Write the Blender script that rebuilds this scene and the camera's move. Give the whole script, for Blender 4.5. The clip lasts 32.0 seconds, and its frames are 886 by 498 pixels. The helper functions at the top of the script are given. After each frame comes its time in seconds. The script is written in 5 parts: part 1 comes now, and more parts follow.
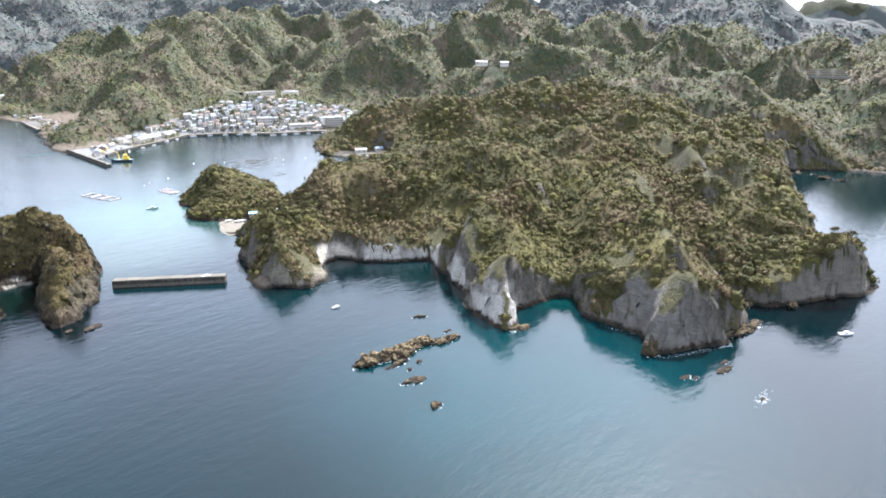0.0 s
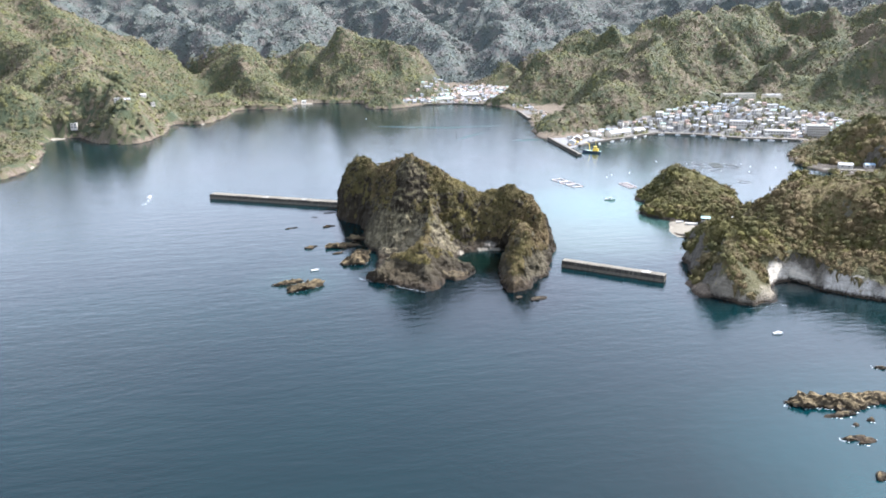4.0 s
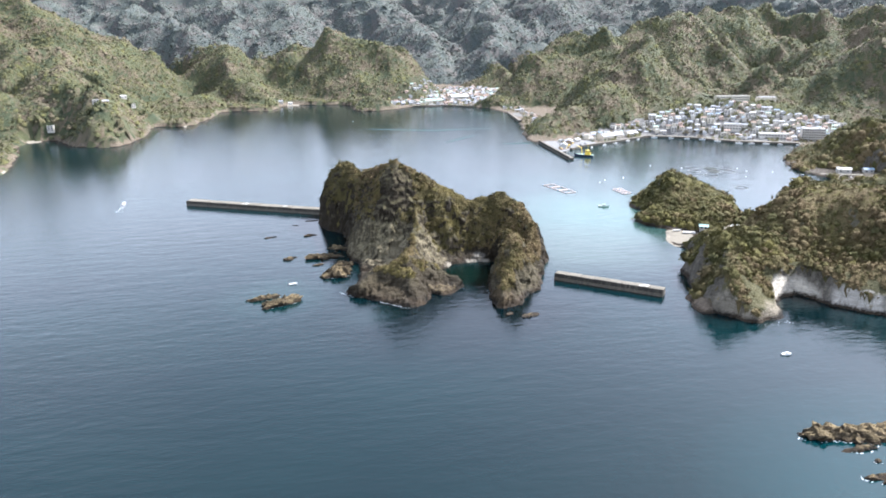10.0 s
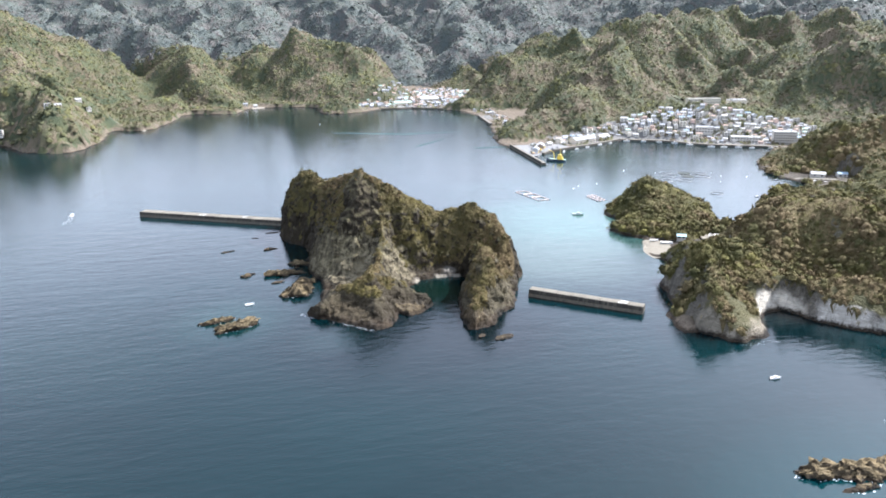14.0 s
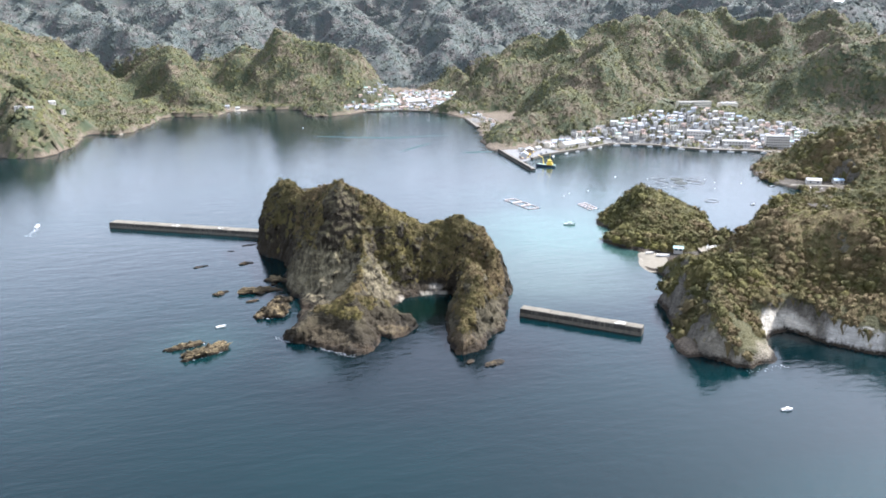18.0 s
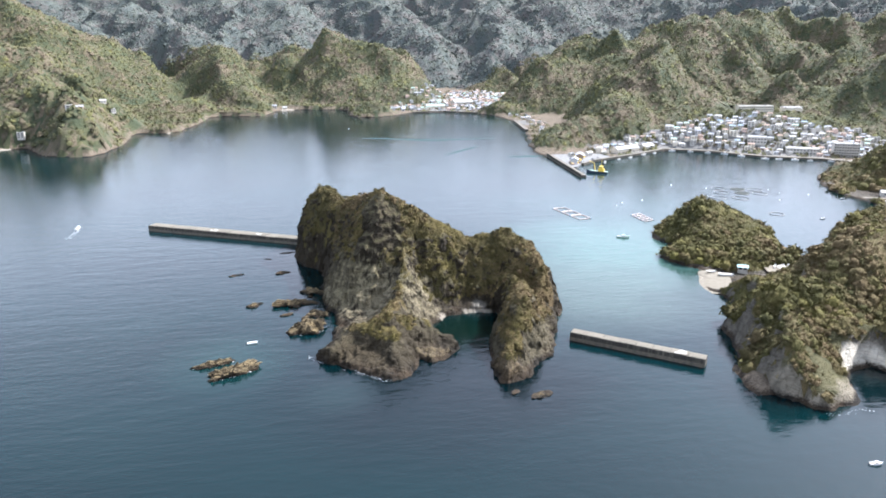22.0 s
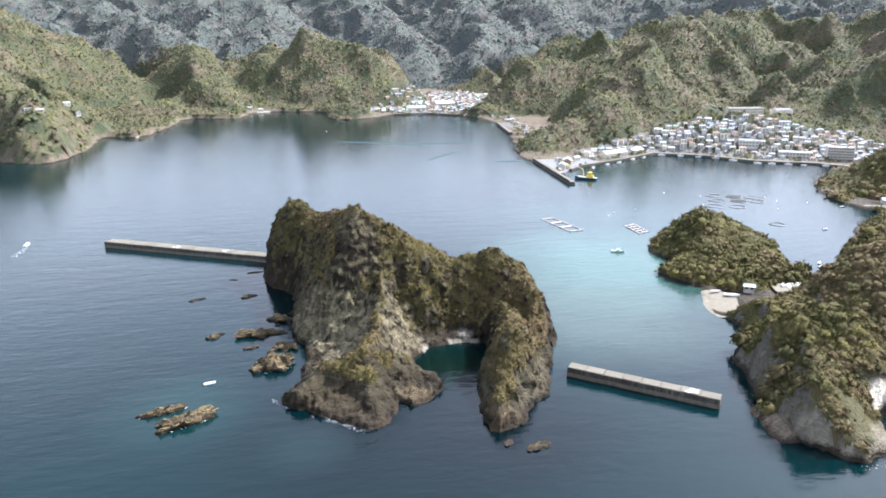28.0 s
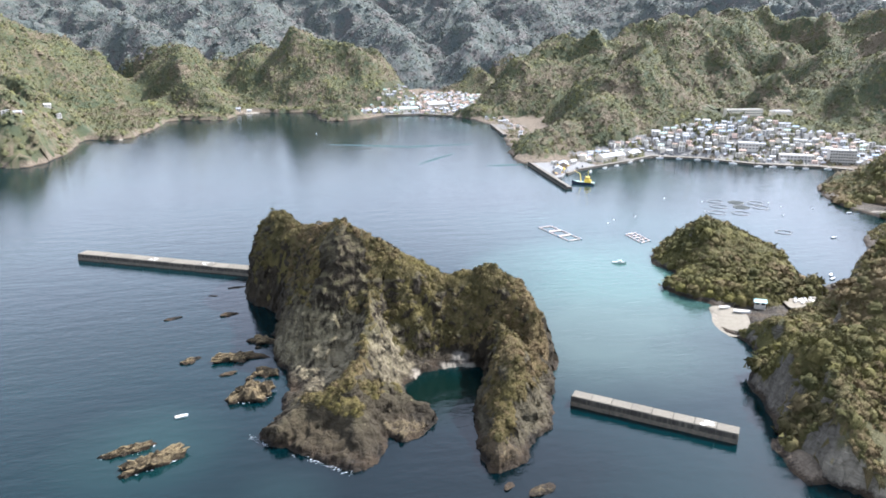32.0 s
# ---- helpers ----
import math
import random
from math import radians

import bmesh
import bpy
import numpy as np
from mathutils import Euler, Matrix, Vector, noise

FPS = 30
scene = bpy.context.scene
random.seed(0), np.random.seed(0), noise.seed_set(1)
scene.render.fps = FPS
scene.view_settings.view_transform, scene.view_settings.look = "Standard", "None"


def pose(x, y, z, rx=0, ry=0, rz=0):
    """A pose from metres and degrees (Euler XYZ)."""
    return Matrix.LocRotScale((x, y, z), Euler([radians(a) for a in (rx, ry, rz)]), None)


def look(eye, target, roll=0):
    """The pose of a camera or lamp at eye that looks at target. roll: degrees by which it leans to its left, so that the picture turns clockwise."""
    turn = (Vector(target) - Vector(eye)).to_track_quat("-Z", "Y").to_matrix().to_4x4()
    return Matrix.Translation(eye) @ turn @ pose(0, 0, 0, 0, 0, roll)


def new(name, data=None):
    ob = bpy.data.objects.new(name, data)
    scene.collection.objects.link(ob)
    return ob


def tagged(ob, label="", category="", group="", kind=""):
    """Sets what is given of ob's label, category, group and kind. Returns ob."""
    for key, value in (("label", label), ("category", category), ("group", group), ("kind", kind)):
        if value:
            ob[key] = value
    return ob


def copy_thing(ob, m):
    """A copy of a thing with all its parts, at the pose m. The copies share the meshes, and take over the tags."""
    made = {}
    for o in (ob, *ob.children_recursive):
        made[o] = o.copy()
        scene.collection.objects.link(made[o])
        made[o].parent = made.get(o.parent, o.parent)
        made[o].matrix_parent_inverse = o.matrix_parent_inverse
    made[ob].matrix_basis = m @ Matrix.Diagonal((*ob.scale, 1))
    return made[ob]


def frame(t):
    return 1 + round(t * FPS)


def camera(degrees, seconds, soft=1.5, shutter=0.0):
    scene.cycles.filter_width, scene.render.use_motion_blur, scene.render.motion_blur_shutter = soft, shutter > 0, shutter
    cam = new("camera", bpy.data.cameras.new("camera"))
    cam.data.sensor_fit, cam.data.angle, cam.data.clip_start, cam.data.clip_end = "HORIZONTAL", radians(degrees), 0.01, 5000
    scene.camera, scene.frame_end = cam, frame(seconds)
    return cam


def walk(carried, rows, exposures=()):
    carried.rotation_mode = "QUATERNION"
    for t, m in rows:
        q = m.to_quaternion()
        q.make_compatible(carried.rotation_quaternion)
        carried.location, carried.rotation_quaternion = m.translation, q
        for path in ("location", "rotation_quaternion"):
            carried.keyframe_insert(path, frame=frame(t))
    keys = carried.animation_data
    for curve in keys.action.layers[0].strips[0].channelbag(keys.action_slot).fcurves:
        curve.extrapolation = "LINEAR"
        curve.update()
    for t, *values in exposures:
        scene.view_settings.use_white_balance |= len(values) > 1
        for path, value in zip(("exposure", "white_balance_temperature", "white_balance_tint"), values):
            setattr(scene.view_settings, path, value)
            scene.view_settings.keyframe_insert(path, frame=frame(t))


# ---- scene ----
cam = camera(64.56, 32.0, soft=1.8)
PATH = [  # seconds, x, y, z, yaw, pitch, roll
    (0.0, 0.59, -0.02, 150.00, -49.183, -17.284, -0.080),
    (0.5, 0.81, 0.52, 149.89, -49.265, -17.202, -0.146),
    (1.0, 0.98, 0.90, 149.75, -45.863, -17.192, -0.229),
    (1.5, 1.14, 0.89, 149.62, -37.432, -17.169, -0.250),
    (2.0, 1.32, 0.54, 149.56, -30.109, -17.142, -0.228),
    (2.5, 1.47, 0.14, 149.59, -24.599, -17.156, -0.276),
    (3.0, 1.61, -0.14, 149.67, -22.643, -17.155, -0.273),
    (3.5, 1.65, -0.09, 149.71, -19.931, -17.133, -0.415),
    (4.0, 1.85, 0.01, 149.70, -12.287, -17.145, -0.453),
    (4.5, 2.26, 0.44, 149.61, -9.579, -17.215, -0.475),
    (6.5, 4.14, 5.53, 149.41, -10.238, -17.213, -0.554),
    (7.0, 4.82, 7.49, 149.33, -10.677, -17.215, -0.475),
    (7.5, 5.66, 9.94, 149.18, -11.092, -17.236, -0.385),
    (8.0, 6.58, 12.80, 149.03, -11.493, -17.245, -0.348),
    (8.5, 7.53, 15.95, 148.87, -11.887, -17.244, -0.340),
    (9.0, 8.53, 19.18, 148.73, -12.306, -17.135, -0.310),
    (9.5, 9.50, 22.44, 148.64, -12.707, -17.041, -0.307),
    (10.0, 10.49, 25.62, 148.59, -13.082, -17.056, -0.313),
    (10.5, 11.59, 28.73, 148.61, -13.439, -17.088, -0.261),
    (11.0, 12.73, 31.92, 148.72, -13.752, -17.093, -0.239),
    (11.5, 13.81, 35.18, 148.85, -14.091, -17.069, -0.239),
    (12.0, 14.82, 38.50, 149.00, -14.400, -17.053, -0.198),
    (12.5, 15.86, 41.79, 149.12, -14.696, -17.030, -0.179),
    (13.0, 16.98, 45.07, 149.27, -14.976, -17.010, -0.192),
    (13.5, 18.13, 48.34, 149.47, -15.229, -16.998, -0.163),
    (14.0, 19.28, 51.64, 149.66, -15.478, -17.015, -0.150),
    (14.5, 20.43, 54.97, 149.83, -15.736, -16.995, -0.133),
    (16.5, 24.63, 68.16, 150.39, -16.646, -16.948, -0.046),
    (17.0, 25.68, 71.38, 150.52, -16.856, -16.961, -0.033),
    (17.5, 26.67, 74.60, 150.65, -17.086, -16.977, -0.009),
    (18.0, 27.59, 77.87, 150.74, -16.562, -16.964, 0.020),
    (18.5, 28.49, 81.18, 150.73, -13.365, -16.976, 0.042),
    (19.0, 29.49, 84.52, 150.76, -11.991, -16.983, 0.162),
    (19.5, 30.44, 87.84, 150.89, -11.911, -16.943, 0.039),
    (20.0, 31.32, 91.12, 151.09, -12.077, -16.967, 0.057),
    (20.5, 32.16, 94.35, 151.28, -12.282, -16.993, 0.106),
    (21.0, 33.01, 97.57, 151.45, -12.460, -17.015, 0.114),
    (21.5, 33.91, 100.79, 151.58, -12.627, -17.011, 0.114),
    (22.0, 34.78, 104.08, 151.67, -12.769, -17.007, 0.154),
    (22.5, 35.55, 107.47, 151.69, -12.926, -17.000, 0.124),
    (23.0, 36.32, 110.84, 151.66, -13.064, -17.005, 0.156),
    (23.5, 37.11, 114.21, 151.61, -13.234, -17.006, 0.146),
    (24.0, 37.94, 117.55, 151.57, -13.349, -17.011, 0.135),
    (24.5, 38.80, 120.92, 151.56, -13.485, -16.994, 0.151),
    (25.0, 39.61, 124.24, 151.60, -13.610, -16.999, 0.206),
    (25.5, 40.37, 127.57, 151.65, -13.712, -17.001, 0.200),
    (27.5, 43.38, 140.90, 151.87, -14.171, -17.030, 0.270),
    (28.0, 44.12, 144.21, 151.96, -14.273, -17.038, 0.254),
    (28.5, 44.85, 147.48, 152.07, -14.386, -17.050, 0.266),
    (29.0, 45.67, 150.72, 152.12, -14.461, -17.052, 0.291),
    (29.5, 46.48, 154.04, 152.17, -14.531, -17.047, 0.299),
    (30.0, 47.29, 157.41, 152.26, -14.630, -17.063, 0.307),
    (30.5, 48.08, 160.76, 152.34, -14.699, -17.058, 0.290),
    (31.0, 48.89, 164.09, 152.39, -14.780, -17.088, 0.295),
    (31.5, 49.76, 167.37, 152.49, -14.844, -17.106, 0.293),
    (32.0, 50.73, 170.53, 152.60, -14.891, -17.093, 0.294),
]
walk(cam, [(t, pose(x, y, z, 90 + pitch, 0, yaw) @ pose(0, 0, 0, 0, 0, roll)) for t, x, y, z, yaw, pitch, roll in PATH],
     exposures=[(0.0, 1.53, 5650, 14), (6.0, 1.44, 5650, 14), (32.0, 1.40, 5650, 14)])

# ---- light: high hazy sun over the sea beyond the headland ----
SUN_HEADING, SUN_HEIGHT = radians(74), radians(49)
sun_way = Vector((math.sin(SUN_HEADING) * math.cos(SUN_HEIGHT), math.cos(SUN_HEADING) * math.cos(SUN_HEIGHT), math.sin(SUN_HEIGHT)))
sun = new("sun", bpy.data.lights.new("sun", "SUN"))
sun.data.energy, sun.data.angle, sun.data.color = 4.8, radians(0.6), (1.0, 0.93, 0.83)
sun.matrix_world = look(sun_way * 400, (0, 0, 0))
world = bpy.data.worlds.new("sky")
scene.world = world
world.use_nodes = True
wn = world.node_tree.nodes
sky = wn.new("ShaderNodeTexSky")
sky.sky_type, sky.sun_disc = "NISHITA", False
sky.sun_elevation, sky.sun_rotation = SUN_HEIGHT, SUN_HEADING
sky.air_density, sky.dust_density, sky.ozone_density = 1.0, 3.0, 1.0
wn["Background"].inputs["Strength"].default_value = 0.15
veil = wn.new("ShaderNodeHueSaturation")  # thin high cloud takes the blue out of the sky
veil.inputs["Saturation"].default_value = 0.5
world.node_tree.links.new(sky.outputs[0], veil.inputs["Color"])
cirrus = wn.new("ShaderNodeTexNoise")  # uneven over the whole sky
cirrus.inputs["Scale"].default_value, cirrus.inputs["Detail"].default_value = 2.2, 3.0
cover = wn.new("ShaderNodeMapRange")
for key, value in (("From Min", 0.3), ("From Max", 0.7), ("To Min", 0.05), ("To Max", 0.22)):
    cover.inputs[key].default_value = value
world.node_tree.links.new(cirrus.outputs["Fac"], cover.inputs["Value"])
upward = wn.new("ShaderNodeSeparateXYZ")  # haze thickens evenly towards the horizon
world.node_tree.links.new(wn.new("ShaderNodeTexCoord").outputs["Generated"], upward.inputs[0])
haze = wn.new("ShaderNodeMapRange")
haze.interpolation_type = "SMOOTHSTEP"
for key, value in (("From Min", 0.05), ("From Max", 0.50), ("To Min", 0.60), ("To Max", 0.0)):
    haze.inputs[key].default_value = value
world.node_tree.links.new(upward.outputs["Z"], haze.inputs["Value"])
veiled = wn.new("ShaderNodeMath")
veiled.operation, veiled.use_clamp = "ADD", True
world.node_tree.links.new(cover.outputs["Result"], veiled.inputs[0])
world.node_tree.links.new(haze.outputs["Result"], veiled.inputs[1])
cloud = wn.new("ShaderNodeMixRGB")
cloud.inputs[2].default_value = (6.8, 7.0, 7.2, 1.0)
world.node_tree.links.new(veiled.outputs[0], cloud.inputs[0])
world.node_tree.links.new(veil.outputs[0], cloud.inputs[1])
world.node_tree.links.new(cloud.outputs[0], wn["Background"].inputs["Color"])


# ---- materials ----
class Nodes:
    """Short writing for a material's nodes."""

    def __init__(self, name):
        self.mat = bpy.data.materials.new(name)
        self.mat.use_nodes = True
        self.tree = self.mat.node_tree
        self.bsdf = self.tree.nodes["Principled BSDF"]
        self.place = self.add("ShaderNodeNewGeometry").outputs["Position"]

    def add(self, kind, **settings):
        node = self.tree.nodes.new(kind)
        for key, value in settings.items():
            if key == "operation":
                node.operation = value
            elif key == "blend":
                node.blend_type = value
            elif key == "kind":
                node.data_type = value
            elif key == "attribute":
                node.attribute_name = value
            elif key == "bands":
                node.bands_direction = value
        return node

    def link(self, a, b):
        if isinstance(a, (int, float)):
            b.default_value = a
        elif isinstance(a, tuple):
            b.default_value = (*a, 1.0) if len(a) == 3 and len(b.default_value) == 4 else a
        else:
            self.tree.links.new(a, b)

    def noise(self, scale, detail=4.0, rough=0.55, stretch=None, vector=None):
        node = self.add("ShaderNodeTexNoise")
        v = vector or self.place
        if stretch:
            m = self.add("ShaderNodeMapping")
            m.inputs["Scale"].default_value = stretch[:3]
            if len(stretch) > 3:
                m.inputs["Rotation"].default_value = (0, 0, stretch[3])
            self.link(v, m.inputs["Vector"])
            v = m.outputs[0]
        self.link(v, node.inputs["Vector"])
        node.inputs["Scale"].default_value, node.inputs["Detail"].default_value, node.inputs["Roughness"].default_value = scale, detail, rough
        return node.outputs["Fac"]

    def ramp(self, fac, low, high, a=0.0, b=1.0):
        node = self.add("ShaderNodeMapRange")
        for key, v in (("Value", fac), ("From Min", low), ("From Max", high), ("To Min", a), ("To Max", b)):
            self.link(v, node.inputs[key])
        return node.outputs["Result"]

    def math(self, op, a, b=0.0):
        node = self.add("ShaderNodeMath", operation=op)
        self.link(a, node.inputs[0])
        self.link(b, node.inputs[1])
        return node.outputs[0]

    def mix(self, fac, a, b, blend="MIX"):
        node = self.add("ShaderNodeMixRGB", blend=blend)
        self.link(fac, node.inputs[0])
        self.link(a, node.inputs[1])
        self.link(b, node.inputs[2])
        return node.outputs[0]

    def bump(self, height, strength, distance):
        node = self.add("ShaderNodeBump")
        node.inputs["Strength"].default_value, node.inputs["Distance"].default_value = strength, distance
        self.link(height, node.inputs["Height"])
        self.link(node.outputs[0], self.bsdf.inputs["Normal"])

    def done(self, colour, rough=0.8, metal=0.0, specular=None):
        self.link(colour, self.bsdf.inputs["Base Color"])
        self.link(rough, self.bsdf.inputs["Roughness"])
        self.link(metal, self.bsdf.inputs["Metallic"])
        if specular is not None:
            self.bsdf.inputs["Specular IOR Level"].default_value = specular
        return self.mat

    def up(self):
        node = self.add("ShaderNodeSeparateXYZ")
        self.link(self.add("ShaderNodeNewGeometry").outputs["Normal"], node.inputs[0])
        return node.outputs["Z"]

    def height(self):
        node = self.add("ShaderNodeSeparateXYZ")
        self.link(self.place, node.inputs[0])
        return node.outputs["Z"]

    def near(self, centre, radius):
        """1 at a centre on the plan, 0 past the radius."""
        m = self.add("ShaderNodeVectorMath", operation="DISTANCE")
        self.link(self.place, m.inputs[0])
        m.inputs[1].default_value = (*centre, 0)
        return self.ramp(m.outputs["Value"], radius, 0.0)


def sea_water():
    n = Nodes("sea_water")
    wide = n.noise(0.006, 3, 0.5, (1, 1.6, 1))
    wobble = n.noise(0.02, 4, 0.6)
    colour = n.mix(n.ramp(wide, 0.35, 0.7), (0.0006, 0.0078, 0.0096), (0.0009, 0.0114, 0.0130))
    for centre, radius, tint, amount in SHOALS_AND_REFLECTIONS:
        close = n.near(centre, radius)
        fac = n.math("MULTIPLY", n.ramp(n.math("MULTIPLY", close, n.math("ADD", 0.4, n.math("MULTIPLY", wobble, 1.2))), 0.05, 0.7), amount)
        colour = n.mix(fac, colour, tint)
    swell = n.noise(0.11, 3, 0.5, (0.3, 1.0, 1))
    chop = n.noise(0.27, 4, 0.62, (0.5, 1.0, 1, 0.25))
    fine = n.noise(1.4, 3, 0.6, (0.6, 1, 1, -0.3))
    h = n.math("ADD", n.math("MULTIPLY", swell, 0.4), n.math("ADD", n.math("MULTIPLY", chop, 0.38), n.math("MULTIPLY", fine, 0.055)))
    n.bump(h, 0.5, 1.0)
    n.bsdf.inputs["IOR"].default_value = 1.333
    return n.done(colour, 0.05)


# pale shoals, and in the first two entries the island's reflection as dark colour
SHOALS_AND_REFLECTIONS = [((85, 385), 80, (0.0005, 0.0032, 0.0044), 0.8), ((140, 372), 50, (0.0005, 0.0032, 0.0044), 0.7), ((272, 565), 110, (0.085, 0.165, 0.138), 0.5), ((330, 640), 170, (0.030, 0.070, 0.066), 0.35), ((222, 482), 85, (0.060, 0.090, 0.078), 0.6), 
          # the dark entries by the headland cliffs only darken the water there
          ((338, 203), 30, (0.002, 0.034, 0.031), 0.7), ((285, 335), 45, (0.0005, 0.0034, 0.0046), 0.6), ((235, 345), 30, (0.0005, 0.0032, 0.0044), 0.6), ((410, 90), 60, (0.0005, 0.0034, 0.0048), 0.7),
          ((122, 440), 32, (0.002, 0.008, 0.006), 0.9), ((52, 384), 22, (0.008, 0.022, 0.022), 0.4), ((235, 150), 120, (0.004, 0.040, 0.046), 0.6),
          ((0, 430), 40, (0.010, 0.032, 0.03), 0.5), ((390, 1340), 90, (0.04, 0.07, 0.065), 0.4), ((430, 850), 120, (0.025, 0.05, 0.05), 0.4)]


def bare_ground(name, rock_a, rock_b, soil_a, soil_b, steep=(0.52, 0.72), pale=None, sand=(), spray=0.0, wet=1.0, straw_and_shade=(), paved=()):
    """Rock where the ground is steep, dry grass and earth where it is not, wet rock at the tide line, sand on the beaches."""
    n = Nodes(name)
    up = n.up()
    grain = n.noise(0.9, 5, 0.65)
    blotch = n.noise(0.09, 4, 0.6)
    strata = n.noise(0.55, 4, 0.6, (0.25, 0.25, 2.4))
    flute = n.noise(0.35, 4, 0.6, (1, 1, 0.18))
    rock = n.mix(n.ramp(n.math("ADD", n.math("MULTIPLY", grain, 0.4), n.math("ADD", n.math("MULTIPLY", strata, 0.25), n.math("MULTIPLY", flute, 0.5))), 0.42, 0.74), rock_a, rock_b)
    if pale:
        for centre, radius, tint in pale:
            rock = n.mix(n.ramp(n.math("ADD", n.near(centre, radius), n.math("MULTIPLY", n.math("SUBTRACT", blotch, 0.5), 0.8)), 0.25, 0.5), rock,
                         n.mix(n.ramp(strata, 0.3, 0.7), tint, tuple(c * 0.62 for c in tint)))
    crack = n.add("ShaderNodeTexVoronoi")
    crack.feature = "DISTANCE_TO_EDGE"
    crack.inputs["Scale"].default_value = 0.22
    m = n.add("ShaderNodeMapping")
    m.inputs["Scale"].default_value = (1, 1, 0.3)
    n.link(n.place, m.inputs["Vector"])
    n.link(m.outputs[0], crack.inputs["Vector"])
    seam = n.ramp(n.math("ADD", crack.outputs["Distance"], n.math("MULTIPLY", grain, 0.12)), 0.05, 0.16, 1.0, 0.0)
    rock = n.mix(n.math("MULTIPLY", seam, 0.16), rock, tuple(c * 0.5 for c in rock_a))
    soil = n.mix(n.ramp(blotch, 0.35, 0.65), soil_a, soil_b)
    soil = n.mix(n.ramp(grain, 0.45, 0.75, 0.0, 0.7), soil, tuple(c * 0.5 for c in soil_a))
    edge = n.math("ADD", up, n.math("MULTIPLY", n.math("SUBTRACT", n.noise(0.25, 4, 0.65), 0.5), 0.55))
    grown = n.ramp(edge, steep[0], steep[1])
    if spray:
        grown = n.math("MULTIPLY", grown, n.ramp(n.math("ADD", n.height(), n.math("MULTIPLY", n.math("SUBTRACT", blotch, 0.5), 12.0)), spray * 0.6, spray * 1.3))
    colour = n.mix(grown, rock, soil)
    for centre, radius, tint in straw_and_shade:
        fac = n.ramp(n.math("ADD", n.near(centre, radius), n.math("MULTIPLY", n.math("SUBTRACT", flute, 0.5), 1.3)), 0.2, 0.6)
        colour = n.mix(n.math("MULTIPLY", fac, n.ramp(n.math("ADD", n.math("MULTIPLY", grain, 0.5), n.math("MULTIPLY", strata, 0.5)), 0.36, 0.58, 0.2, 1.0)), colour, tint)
    for centre, radius in paved:
        colour = n.mix(n.ramp(n.math("ADD", n.near(centre, radius), n.math("MULTIPLY", n.math("SUBTRACT", blotch, 0.5), 0.4)), 0.1, 0.2), colour, n.mix(n.ramp(grain, 0.35, 0.65), (0.10, 0.10, 0.095), (0.19, 0.185, 0.17)))
    tide = n.ramp(n.math("ADD", n.height(), n.math("MULTIPLY", n.math("SUBTRACT", grain, 0.5), 2.6 * wet)), 0.6 * wet, 1.7 * wet, 1.0, 0.0)
    colour = n.mix(tide, colour, n.mix(n.ramp(blotch, 0.4, 0.6), (0.014, 0.012, 0.009), (0.042, 0.030, 0.018)))
    for centre, radius in sand:
        colour = n.mix(n.math("MULTIPLY", n.ramp(n.near(centre, radius), 0.05, 0.2), n.ramp(n.height(), 2.2, 1.3)), colour, n.mix(n.ramp(grain, 0.3, 0.7), (0.20, 0.18, 0.14), (0.28, 0.25, 0.20)))
    n.bump(n.math("ADD", n.math("MULTIPLY", grain, 0.8), n.math("SUBTRACT", n.math("MULTIPLY", strata, 0.9), n.math("MULTIPLY", seam, 0.3))), 0.8, 1.5)
    return n.done(colour, 0.9, specular=0.2)


def foliage(name, dark, mid, light, dry):
    n = Nodes(name)
    tone = n.add("ShaderNodeAttribute", attribute="tone").outputs["Fac"]
    piece = n.add("ShaderNodeNewGeometry").outputs["Random Per Island"]
    leaf = n.noise(0.6, 6, 0.8)
    patch = n.ramp(n.noise(0.016, 4, 0.6), 0.32, 0.68)
    other = n.ramp(n.noise(0.027, 3, 0.6, (1, 1, 1, 1.0)), 0.35, 0.65)
    tone = n.math("ADD", n.math("MULTIPLY", tone, 0.7), n.math("MULTIPLY", other, 0.3))
    green = n.mix(n.ramp(tone, 0.1, 0.6), dark, mid)
    green = n.mix(n.ramp(tone, 0.6, 0.9), green, light)
    own = n.math("FRACT", n.math("MULTIPLY", n.add("ShaderNodeAttribute", attribute="tone").outputs["Fac"], 7.31))
    brown = n.ramp(n.math("ADD", n.math("MULTIPLY", own, 0.5), n.math("MULTIPLY", patch, 0.6)), 0.5, 0.85)
    colour = n.mix(brown, green, dry)
    colour = n.mix(n.ramp(n.math("ADD", n.math("MULTIPLY", leaf, 0.9), n.math("MULTIPLY", piece, 0.12)), 0.3, 0.68, 0.5, 0.0), colour, tuple(c * 0.55 for c in mid))
    n.bump(n.math("ADD", n.noise(1.6, 4, 0.7), n.math("MULTIPLY", leaf, 1.5)), 0.8, 0.9)
    return n.done(colour, 0.85, specular=0.14)


def plain(name, a, b, rough=0.7, scale=0.8, metal=0.0, bump=0.1, each=0.0):
    n = Nodes(name)
    fac = n.ramp(n.noise(scale, 5, 0.65), 0.3, 0.72)
    if each:
        fac = n.math("ADD", n.math("MULTIPLY", fac, 1 - each), n.math("MULTIPLY", n.add("ShaderNodeObjectInfo").outputs["Random"], each))
    n.bump(n.noise(scale * 5, 3, 0.6), 0.4, bump)
    return n.done(n.mix(fac, a, b), rough, metal)


